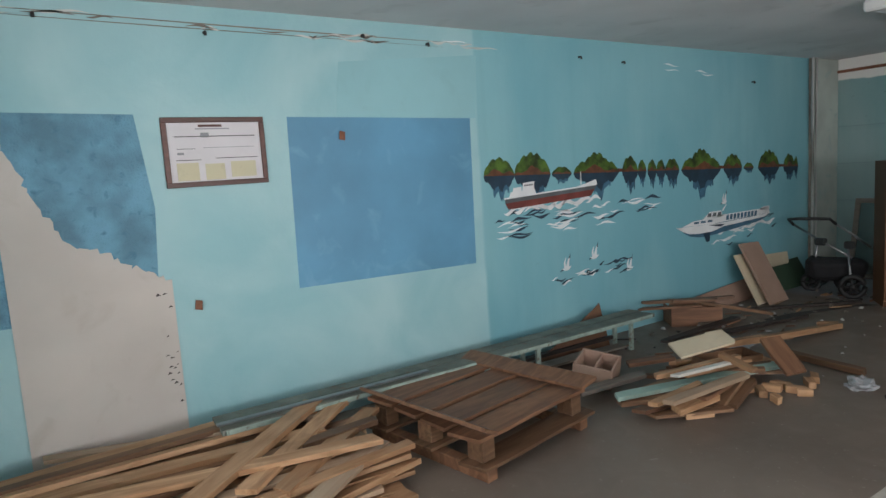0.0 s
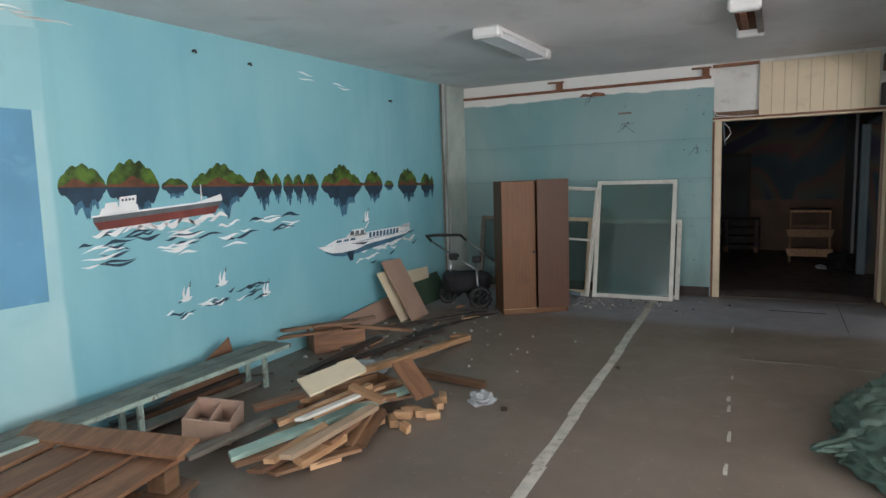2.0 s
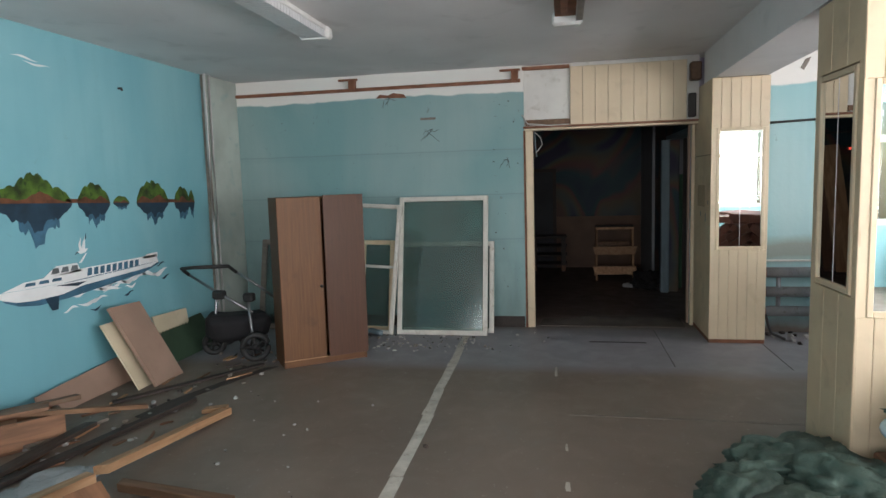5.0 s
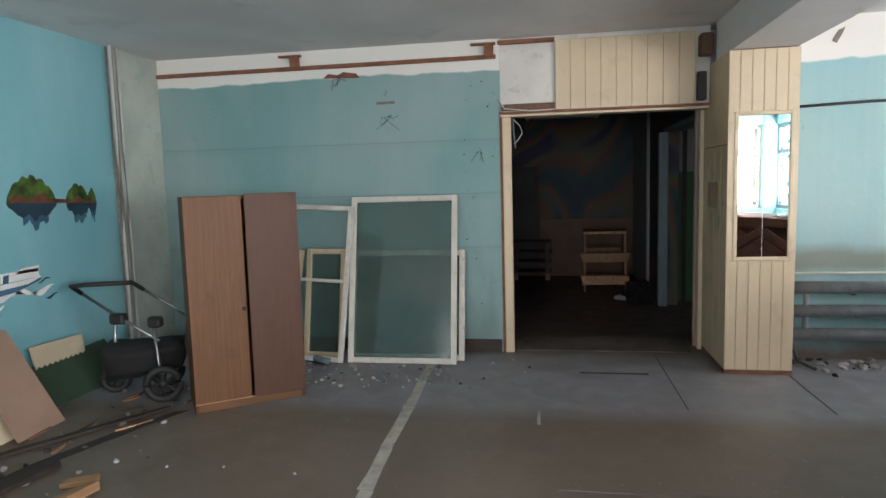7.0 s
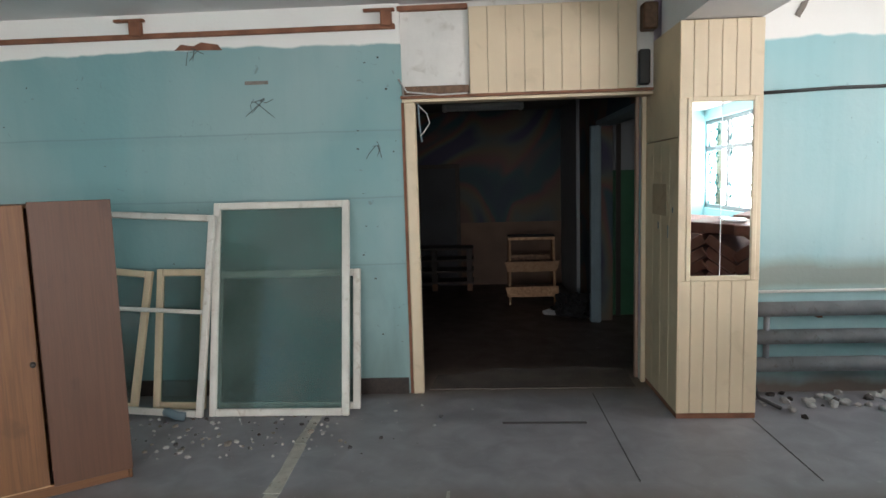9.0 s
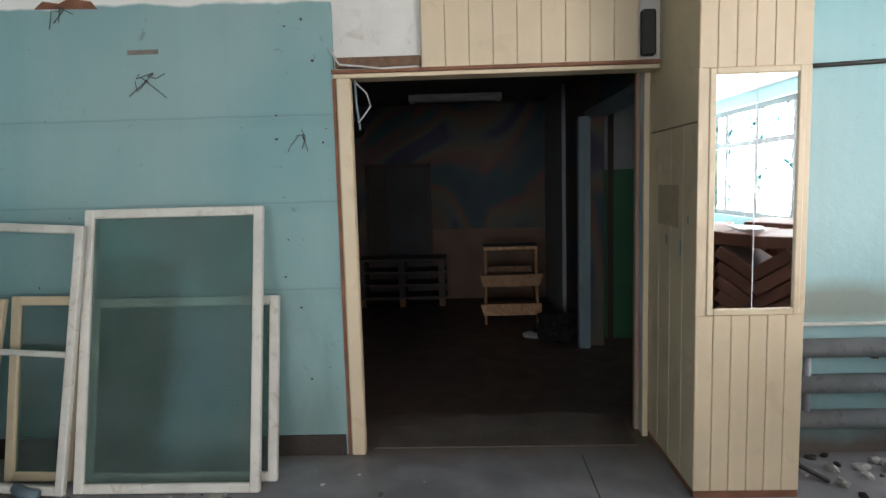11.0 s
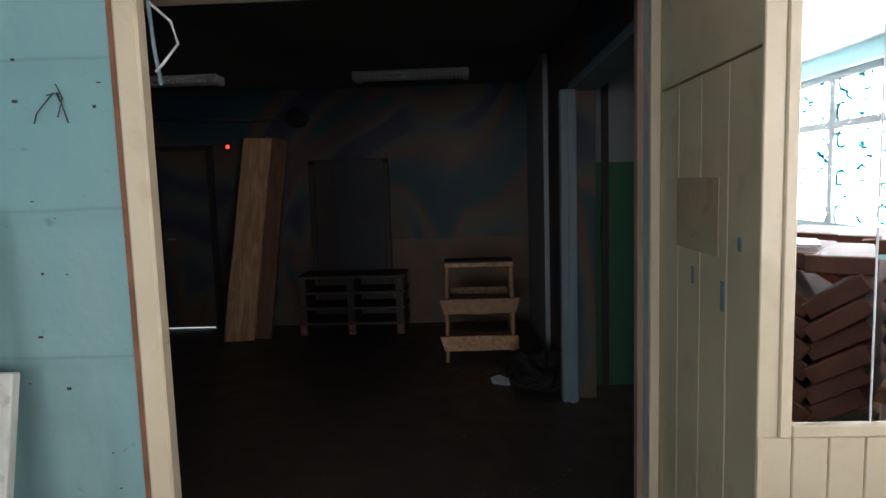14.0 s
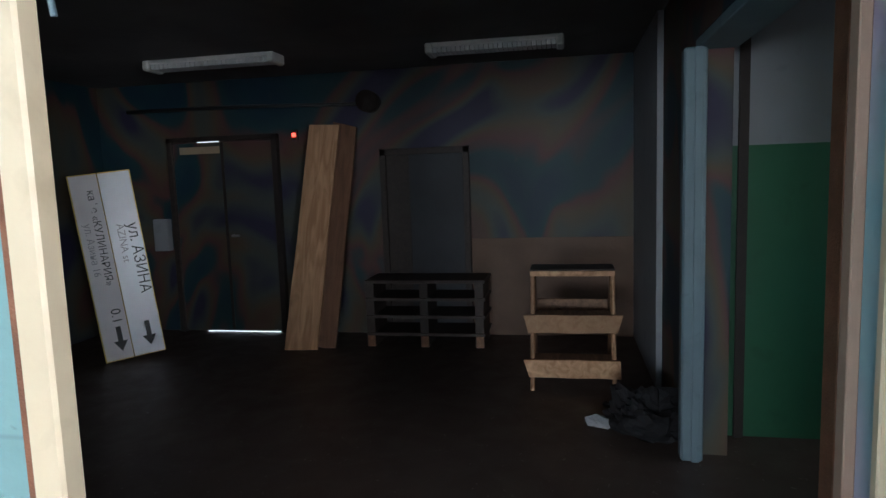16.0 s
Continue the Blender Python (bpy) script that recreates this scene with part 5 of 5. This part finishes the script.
# ---- sacks, basin, tile stacks ----
def sack(x, y, z, sx, sy, sz, yaw, seed, tilt=0):
    bm = bmesh.new()
    bmesh.ops.create_icosphere(bm, subdivisions=5, radius=1.0)
    off = Vector((seed * 3.7, seed * 1.3, 0))
    for v in bm.verts:
        p = v.co.copy()
        neck = max(0.0, p.x - 0.55)
        k = 1 + 0.22 * noise.noise(p * 1.6 + off) + 0.13 * noise.noise(p * 4.0 + off) + 0.20 * abs(noise.noise(p * 4.5 + off * 2)) - 0.16 * (1 - min(1.0, 4.0 * abs(noise.noise(p * 2.1 + off * 1.7)))) - 0.09 * (1 - min(1.0, 5.0 * abs(noise.noise(Vector((p.x * 2.5, p.y * 6, p.z * 6)) + off))))
        fold = 0.05 * math.sin(9 * math.atan2(p.y, p.z) + 3 * noise.noise(p * 2 + off)) * (0.3 + neck * 2)
        q = p * (k + fold)
        v.co = Vector((q.x * (1 + neck * 0.5), q.y * (1 - neck * 1.1), max(q.z, -0.62) * (1 - neck * 1.1)))
        v.co = Vector((v.co.x * sx, v.co.y * sy, (v.co.z + 0.62) * sz))
    return thing("green_sack", bm, sack_green, "crumpled dark green woven sack in a heap", "sack", group="heap of sacks", smooth=True, at=pose(x, y, z, 0, tilt, yaw))


sack(5.30, -0.30, 0, 0.34, 0.22, 0.13, 160, 1)
sack(5.62, -0.62, 0, 0.36, 0.26, 0.16, 100, 2)
sack(4.95, -0.42, 0, 0.46, 0.26, 0.15, 130, 3)
sack(5.25, -0.80, 0, 0.40, 0.28, 0.19, 60, 4)
sack(4.70, -0.75, 0, 0.40, 0.30, 0.18, 20, 5)
sack(4.85, -1.15, 0, 0.36, 0.30, 0.18, 80, 6)
sack(4.62, -0.35, 0, 0.36, 0.24, 0.13, 200, 8)
sack(5.28, -1.20, 0.40, 0.24, 0.20, 0.20, 70, 9)
sack(4.55, -1.45, 0, 0.5, 0.4, 0.26, 10, 10)
stool = empty("low_box", pose(5.02, -1.46, 0), "low brown wooden box under the basin", "box")
part("body", box((0, 0, 0), (0.5, 0.56, 0.27), 0.01), brown, stool)
bm = bmesh.new()
prof = ((0.0, 0.0), (0.20, 0.0), (0.27, 0.07), (0.31, 0.15), (0.335, 0.155), (0.33, 0.165), (0.30, 0.16), (0.255, 0.08), (0.19, 0.015), (0.0, 0.015))
rings = [[bm.verts.new((r * math.cos(a), r * math.sin(a), z)) for a in (2 * math.pi * k / 32 for k in range(32))] for r, z in prof[1:-1]]
for a, b in zip(rings, rings[1:]):
    for k in range(32):
        bm.faces.new((a[k], a[(k + 1) % 32], b[(k + 1) % 32], b[k]))
bm.faces.new(rings[0])
bm.faces.new(rings[-1])
thing("enamel_basin", bm, basin_blue, "pale blue enamel basin on a box beside the sacks", "basin", smooth=True, at=pose(5.28, -1.18, 0.27))
thing("white_cup", tube(((5.16, -1.0, 0.33), (5.16, -1.0, 0.47)), 0.05, 16), lamp_white, "white enamel cup in the basin", "cup", smooth=True)


def tile_stack(x0, y0, w, d, layers, seed):
    r = random.Random(seed)
    s = empty("roof_sheet_stack", pose(x0, y0, 0, 0, 0, 38) @ pose(-w / 2, -d / 2, 0), "stack of red-brown roof tile packs on a pallet", "stack", "sheet stacks")
    for i in range(3):
        part("pallet_board", box((i * (w - 0.1) / 2, 0, 0.0), (i * (w - 0.1) / 2 + 0.1, d, 0.09), 0.004), pine, s)
    part("pallet_deck", box((0, 0, 0.09), (w, d, 0.115), 0.003), pine, s)
    me = mesh_of("roof_tile", box((-w / 2, -0.165, -0.048), (w / 2, 0.165, 0.048), 0.008), tile_red)
    for col in range(3):
        for j in range(layers):
            o = new("roof_tile", me)
            o.parent = s
            o.matrix_local = pose(w / 2 + r.uniform(-0.03, 0.03), d * (col + 0.5) / 3, 0.27 + 0.119 * j, (-34, 34, -34)[col] + r.uniform(-2, 2), 0, r.uniform(-2, 2))
    for j in range(3):
        o = new("roof_tile", me)
        o.parent = s
        o.matrix_local = pose(w / 2 + r.uniform(-0.05, 0.05), d * (0.22 + 0.28 * j), 0.27 + 0.119 * layers + 0.05 + 0.012 * j, r.uniform(-4, 4), 0, r.uniform(-8, 8))
    return s


tile_stack(6.30, -2.05, 0.74, 0.84, 6, 1)
tile_stack(6.98, -2.78, 0.74, 0.84, 6, 6)
tile_stack(5.55, -2.85, 0.74, 0.84, 6, 4)
tile_stack(4.75, -2.20, 0.74, 0.84, 5, 2)
tile_stack(3.70, -2.5, 0.74, 0.84, 5, 3)
thing("plastic_film", slab([(0, 0), (0.3, 0.02), (0.34, 0.2), (0.12, 0.26), (0.02, 0.15)], 0.01, pose(6.25, -2.2, 1.115, 3, 2, 20)), plastic_bag, "scrap of clear film on the sheets", "film")

# ---- dark room things ----
lad = empty("step_stool", Matrix.Translation((12.38, 0.085, 0)) @ Matrix.Diagonal((1, 1, 1.035, 1)), "light wooden step stool with two treads", "step stool")
SW = 0.60
for y in (-0.02, -SW + 0.02):
    part("leg", tube(((0.0, y, 0), (0.10, y * 0.97 - 0.01, 0.80)), 0.017, 6), pine, lad)
    part("rear_leg", tube(((0.55, y, 0), (0.20, y * 0.97 - 0.01, 0.80)), 0.016, 6), wood, lad)
for z, x in ((0.10, 0.0), (0.40, 0.03)):
    bm = rough_board(SW + 0.04, 0.125, 0.022, random.Random(int(z * 100)))
    bmesh.ops.transform(bm, matrix=pose(x - 0.012, -SW / 2, z + 0.06, 88, 0, 90), verts=bm.verts)
    part("tread_front", bm, pine, lad)
    part("tread", box((x, -SW, z + 0.10), (x + 0.16, 0, z + 0.12), 0.003), wood, lad)
part("top_rail", box((0.07, -SW + 0.01, 0.775), (0.11, -0.01, 0.81), 0.004), pine, lad)
part("top", box((0.07, -SW + 0.01, 0.81), (0.32, -0.01, 0.825), 0.004), darkw, lad)
part("rear_rail", box((0.40, -SW + 0.04, 0.42), (0.42, -0.04, 0.56), 0.004), wood, lad)


def tall_board(y0, lean, x, w, material, label):
    m = Matrix.Translation((x, y0, 0.0)) @ pose(0, 0, 0, lean, 0, 0) @ pose(0, 0, 0, 0, 11, 0) @ Matrix.Rotation(-math.pi / 2, 4, 'Y')
    bm = rough_board(2.08, w, 0.03, random.Random(int(y0 * 10)))
    bmesh.ops.translate(bm, vec=(1.04, 0, 0), verts=bm.verts)
    thing("leaning_board", bm, material, label, "board", group="leaning boards", at=m)


tall_board(2.20, 5.5, 13.28, 0.30, pine, "tall light wooden board leaning on the wall")
tall_board(2.02, 5, 13.37, 0.24, brown, "tall dark wooden board leaning on the wall")
far_door = empty("door_far", pose(DK1 - 0.02, 3.74, 0), "painted door in the mural wall with light round its edges", "door", kind=S)
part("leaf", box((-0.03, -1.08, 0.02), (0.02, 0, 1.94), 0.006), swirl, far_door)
part("mid_stile", box((-0.036, -0.56, 0.02), (-0.03, -0.53, 1.94)), darkw, far_door)
for lo, hi in (((-0.05, 0, 0), (0.02, 0.06, 2.0)), ((-0.05, -1.14, 0), (0.02, -1.08, 2.0)), ((-0.05, -1.14, 1.95), (0.02, 0.06, 2.0))):
    part("frame", box(lo, hi, 0.004), darkw, far_door)
part("notice", box((-0.038, -0.52, 1.83), (-0.031, -0.08, 1.90)), old_paper, far_door)
part("handle", tube(((-0.03, -0.62, 1.0), (-0.08, -0.62, 1.0), (-0.08, -0.70, 1.0)), 0.012, 6), chrome, far_door)
glow = tree("daylight_gap")[0]
gb = glow.node_tree.nodes["Principled BSDF"]
gb.inputs["Emission Color"].default_value, gb.inputs["Emission Strength"].default_value = (0.9, 0.95, 1, 1), 0.5
part("daylight_gap", box((-0.034, -1.06, 0.004), (-0.03, -0.25, 0.014)), glow, far_door)
part("daylight_gap", box((-0.034, -0.52, 1.942), (-0.03, -0.28, 1.95)), glow, far_door)
alarm = empty("indicator_light", pose(DK1, 2.425, 1.975), "small dark alarm box with a glowing red light on the wall", "indicator light")
part("housing", box((-0.03, -0.035, -0.05), (0.0, 0.035, 0.05), 0.006), cable_black, alarm)
red_glow = tree("red_indicator")[0]
rb = red_glow.node_tree.nodes["Principled BSDF"]
rb.inputs["Emission Color"].default_value, rb.inputs["Emission Strength"].default_value = (1.0, 0.06, 0.03, 1), 1.2
part("lens", box((-0.045, -0.02, -0.02), (-0.03, 0.02, 0.02), 0.006), red_glow, alarm, "glowing red lens")
rec = empty("door_second", pose(DK1 - 0.01, 1.56, 0), "dark recessed doorway with a blocked lower half", "door", kind=S)
for lo, hi in (((-0.05, -0.06, 0), (0, 0, 1.80)), ((-0.05, -0.86, 0), (0, -0.80, 1.80)), ((-0.05, -0.86, 1.74), (0, 0, 1.80))):
    part("frame", box(lo, hi, 0.004), darkw, rec)
# Flush leaf darkened, with a darker strip, to paint the recess's shade.
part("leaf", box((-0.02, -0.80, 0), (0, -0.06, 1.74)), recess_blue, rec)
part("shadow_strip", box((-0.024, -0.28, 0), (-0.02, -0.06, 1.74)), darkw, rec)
bench2 = empty("dark_bench", pose(13.45, 1.62, 0), "dark stacked pallets below the recess", "pallet")
for z in (0.10, 0.26, 0.42, 0.58):
    part("board", box((0, -1.1, z), (0.42, 0, z + 0.03), 0.005), darkw, bench2)
for y in (-1.08, -0.58, -0.08):
    part("block", box((0.01, y, 0), (0.40, y + 0.08, 0.60), 0.004), darkw, bench2)
    # Browner plate paints the block end that catches the light.
    part("block_end", box((0.0, y, 0.0), (0.01, y + 0.07, 0.10), 0.002), brown, bench2)
thing("wall_dado", box((DK1 - 0.01, -0.78, 0.0), (DK1, 0.70, 0.93)), dado_brown, "brown painted lower wall band", "wall", S)
thing("ceiling_pipe", tube(((DK1 - 0.08, 4.2, 2.28), (DK1 - 0.08, 2.9, 2.27), (DK1 - 0.08, 1.70, 2.23)), 0.018, 8), cable_black, "black cable conduit along the wall", "conduit", smooth=True)
thing("siren", tube(((DK1 - 0.16, 1.64, 2.25), (DK1 - 0.05, 1.64, 2.25), (DK1, 1.64, 2.25)), 0.10, 16), darkw, "round dark siren on the wall", "siren", smooth=True)
thing("power_box", box((DK1 - 0.08, 3.85, 0.85), (DK1, 4.02, 1.18), 0.008), corridor_grey, "grey electric box on the wall", "box")

# street sign standing on end
sg = empty("street_sign", Matrix.Translation((12.72, 3.76, 0.0)) @ pose(0, 0, 0, 0, 0, -52) @ pose(0, 0, 0, 0, -6, 0) @ pose(0, 0, 0, -4, 0, 0), "white two-row street sign with yellow edge standing on end", "sign")
HS, WS = 1.64, 0.49
part("panel", box((0, 0.0, 0), (WS, 0.035, HS), 0.006), sign_yellow, sg)
part("face", box((0.012, -0.006, 0.01), (WS * 0.46, 0.0, HS - 0.01)), paper, sg)
part("face", box((WS * 0.48, -0.006, 0.01), (WS - 0.008, 0.0, HS - 0.01)), sign_white, sg)
part("rule", box((WS * 0.465, -0.007, 0.0), (WS * 0.475, 0.0, HS)), ink, sg)


def lettering(text, u, v, size, material, parent):
    c = bpy.data.curves.new("lettering", 'FONT')
    c.body, c.size = text, size
    tmp = bpy.data.objects.new("lettering", c)
    scene.collection.objects.link(tmp)
    bpy.context.view_layer.update()
    me = bpy.data.meshes.new_from_object(tmp.evaluated_get(bpy.context.evaluated_depsgraph_get()))
    bpy.data.objects.remove(tmp)
    me.materials.clear()
    me.materials.append(material)
    o = new("lettering", me)
    o.parent = parent
    o.matrix_local = Matrix(((0, 1, 0, u), (0, 0, -1, -0.011), (-1, 0, 0, v), (0, 0, 0, 1)))
    return o


lettering("ул. АЗИНА", 0.385, HS - 0.46, 0.125, ink, sg)
lettering("AZINA st", 0.30, HS - 0.46, 0.085, ink_grey, sg)
lettering("кафе «КУЛИНАРИЯ»", 0.13, HS - 0.14, 0.085, ink, sg)
lettering("ул. Азина 16", 0.055, HS - 0.42, 0.08, ink_grey, sg)
lettering("0.1", 0.12, HS - 1.18, 0.11, ink, sg)
for u in (0.15, 0.38):
    z = 0.08
    part("arrow", slab([(u - 0.02, z + 0.22), (u - 0.02, z + 0.09), (u - 0.055, z + 0.09), (u, z), (u + 0.055, z + 0.09), (u + 0.02, z + 0.09), (u + 0.02, z + 0.22)], 0.003, Matrix(((1, 0, 0, 0), (0, 0, -1, -0.007), (0, 1, 0, 0), (0, 0, 0, 1)))), ink, sg)

# scraps of film and rubble in the dark room
dr = random.Random(21)


def lump(name, x, y, s, material, label, category, group, flat=0.6):
    bm = bmesh.new()
    bmesh.ops.create_icosphere(bm, subdivisions=1 if s < 0.09 else 4, radius=1.0)
    o = Vector((x * 5, y * 5, 0))
    for v in bm.verts:
        k = 1 + 0.55 * noise.noise(v.co * 1.7 + o) + 0.35 * abs(noise.noise(v.co * 4.5 + o))
        v.co = Vector((v.co.x * s * k, v.co.y * s * k * 0.8, (max(v.co.z, -0.5) + 0.5) * s * flat * k))
    return thing(name, bm, material, label, category, group=group, at=pose(x, y, 0, 0, 0, dr.uniform(0, 180)))


for i in range(7):
    lump("film_scrap", dr.uniform(11.7, 12.2), dr.uniform(-0.70, -0.25), dr.uniform(0.03, 0.08), plastic_bag if i < 4 else black_cloth, "crumpled film scrap on the dark floor", "scrap", "film scraps")
lump("black_bag", 11.75, -0.62, 0.2, black_cloth, "crumpled black rubbish bag by the wall", "bag", "", 0.7)

# ---- small rubble on the floor ----
lump("clear_film", 4.78, 2.12, 0.095, plastic_bag, "crumpled clear plastic film on the floor", "film", "", 0.5)
lump("clear_film", 5.1, 3.35, 0.22, plastic_bag, "flat sheet of cloudy film on the floor", "film", "", 0.12)
for i in range(170):
    if i >= 120:
        x, y = dr.uniform(8.75, 9.06), dr.uniform(-3.2, -1.4)
    elif i < 60:
        x, y = dr.uniform(8.2, 9.0), dr.gauss(1.9, 0.45)
    elif i < 90:
        x, y = dr.uniform(8.5, 9.05), dr.uniform(-3.8, -1.45)
    else:
        x, y = dr.uniform(4.6, 7.6), dr.uniform(1.9, 4.0)
    if x > 7.0 and x < 8.0 and y > 2.2:
        x += 0.9
    lump("plaster_crumb", x, y, dr.uniform(0.004, 0.014) if i < 60 or 90 <= i < 120 else dr.uniform(0.01, 0.04), rubble_grey if dr.random() < 0.8 else darkw, "small crumb of fallen plaster on the floor", "rubble", "plaster crumbs")
lump("stone_chip", 4.70, 1.92, 0.03, darkw, "dark stone chip on the floor", "rubble", "stone chips")
lump("stone_chip", 5.9, 1.4, 0.02, darkw, "dark stone chip on the floor", "rubble", "stone chips")
thing("dirt_streak", slab([(6.1, 3.45), (6.6, 3.42), (7.1, 3.25), (7.45, 3.10), (7.40, 3.20), (7.0, 3.38), (6.5, 3.55), (6.15, 3.60)], 0.004, Matrix()), darkw, "dark streak of dirt on the floor", "dirt", S)

# debris along the mural wall and the floor seams
for i in range(110):
    x = dr.uniform(4.4, 7.9)
    y = 3.72 - 0.12 * (x - 5.5) + dr.gauss(0, 0.22)
    if dr.random() < 0.35:
        a, ln = dr.uniform(-0.9, 0.5), dr.uniform(0.03, 0.13)
        d = Vector((math.cos(a), math.sin(a), 0)) * ln
        c = Vector((x, min(y, 4.1), 0.008))
        thing("wood_splinter", rough_board(ln * 2, dr.uniform(0.008, 0.022), 0.012, dr), dr.choice((wood, brown, darkw, pine)), "thin splinter of broken wood on the floor", "splinter",
              group="wood splinters", at=Matrix.Translation(c) @ pose(0, 0, 0, 0, 0, math.degrees(a)))
    else:
        lump("plaster_crumb", x, min(y, 4.15), dr.uniform(0.006, 0.026), dr.choice((rubble_grey, darkw, greyw)), "small crumb of fallen plaster on the floor", "rubble", "plaster crumbs")
for lo, hi in (((7.75, -0.362, 0), (9.1, -0.356, 0.003)), ((7.75, -1.282, 0), (8.58, -1.276, 0.003)), ((8.53, -0.22, 0), (8.56, 0.32, 0.004)), ((7.8, -2.3, 0), (9.0, -2.294, 0.003))):
    thing("floor_seam", box(lo, hi), grime, "dark open joint between the floor slabs", "floor joint", S, "floor joints")
tagged(part("floor_line", slab([(6.50, -3.2), (6.535, -3.2), (6.545, -1.5), (6.56, 0.5), (6.535, 0.52), (6.515, -1.2)], 0.002, Matrix()), faint_line, None), "faint worn cross line on the floor", "floor line", "cross line", S)
tagged(part("threshold_screed", slab([(9.22, -0.70), (9.70, -0.72), (9.76, -0.3), (9.72, 0.1), (9.76, 0.36), (9.64, 0.42), (9.56, 0.80), (9.22, 0.84)], 0.006, Matrix()), screed, None), "broken grey screed patch in the doorway", "screed", "", S)
for u, z, h in ((9.02, 1.20, 0.05), (8.80, 1.16, 0.08), (8.70, 1.33, 0.035)):
    thing("paint_smear", box((u, -0.80, z), (u + 0.018, -0.7975, z + h)), trim_blue, "small pale blue smear of paint on the column", "paint smear", S, "paint smears")
# fallen plaster at the foot of the leaning sashes
for i in range(130):
    x, y = dr.uniform(8.05, 8.72), dr.gauss(2.1, 0.55)
    if x < 8.25 and y > 2.6:
        y -= 0.9
    lump("plaster_crumb", x, y, abs(dr.gauss(0, 0.008)) + 0.004, dr.choice((rubble_grey, rubble_grey, greyw, grime)), "small crumb of fallen plaster on the floor", "rubble", "plaster crumbs")
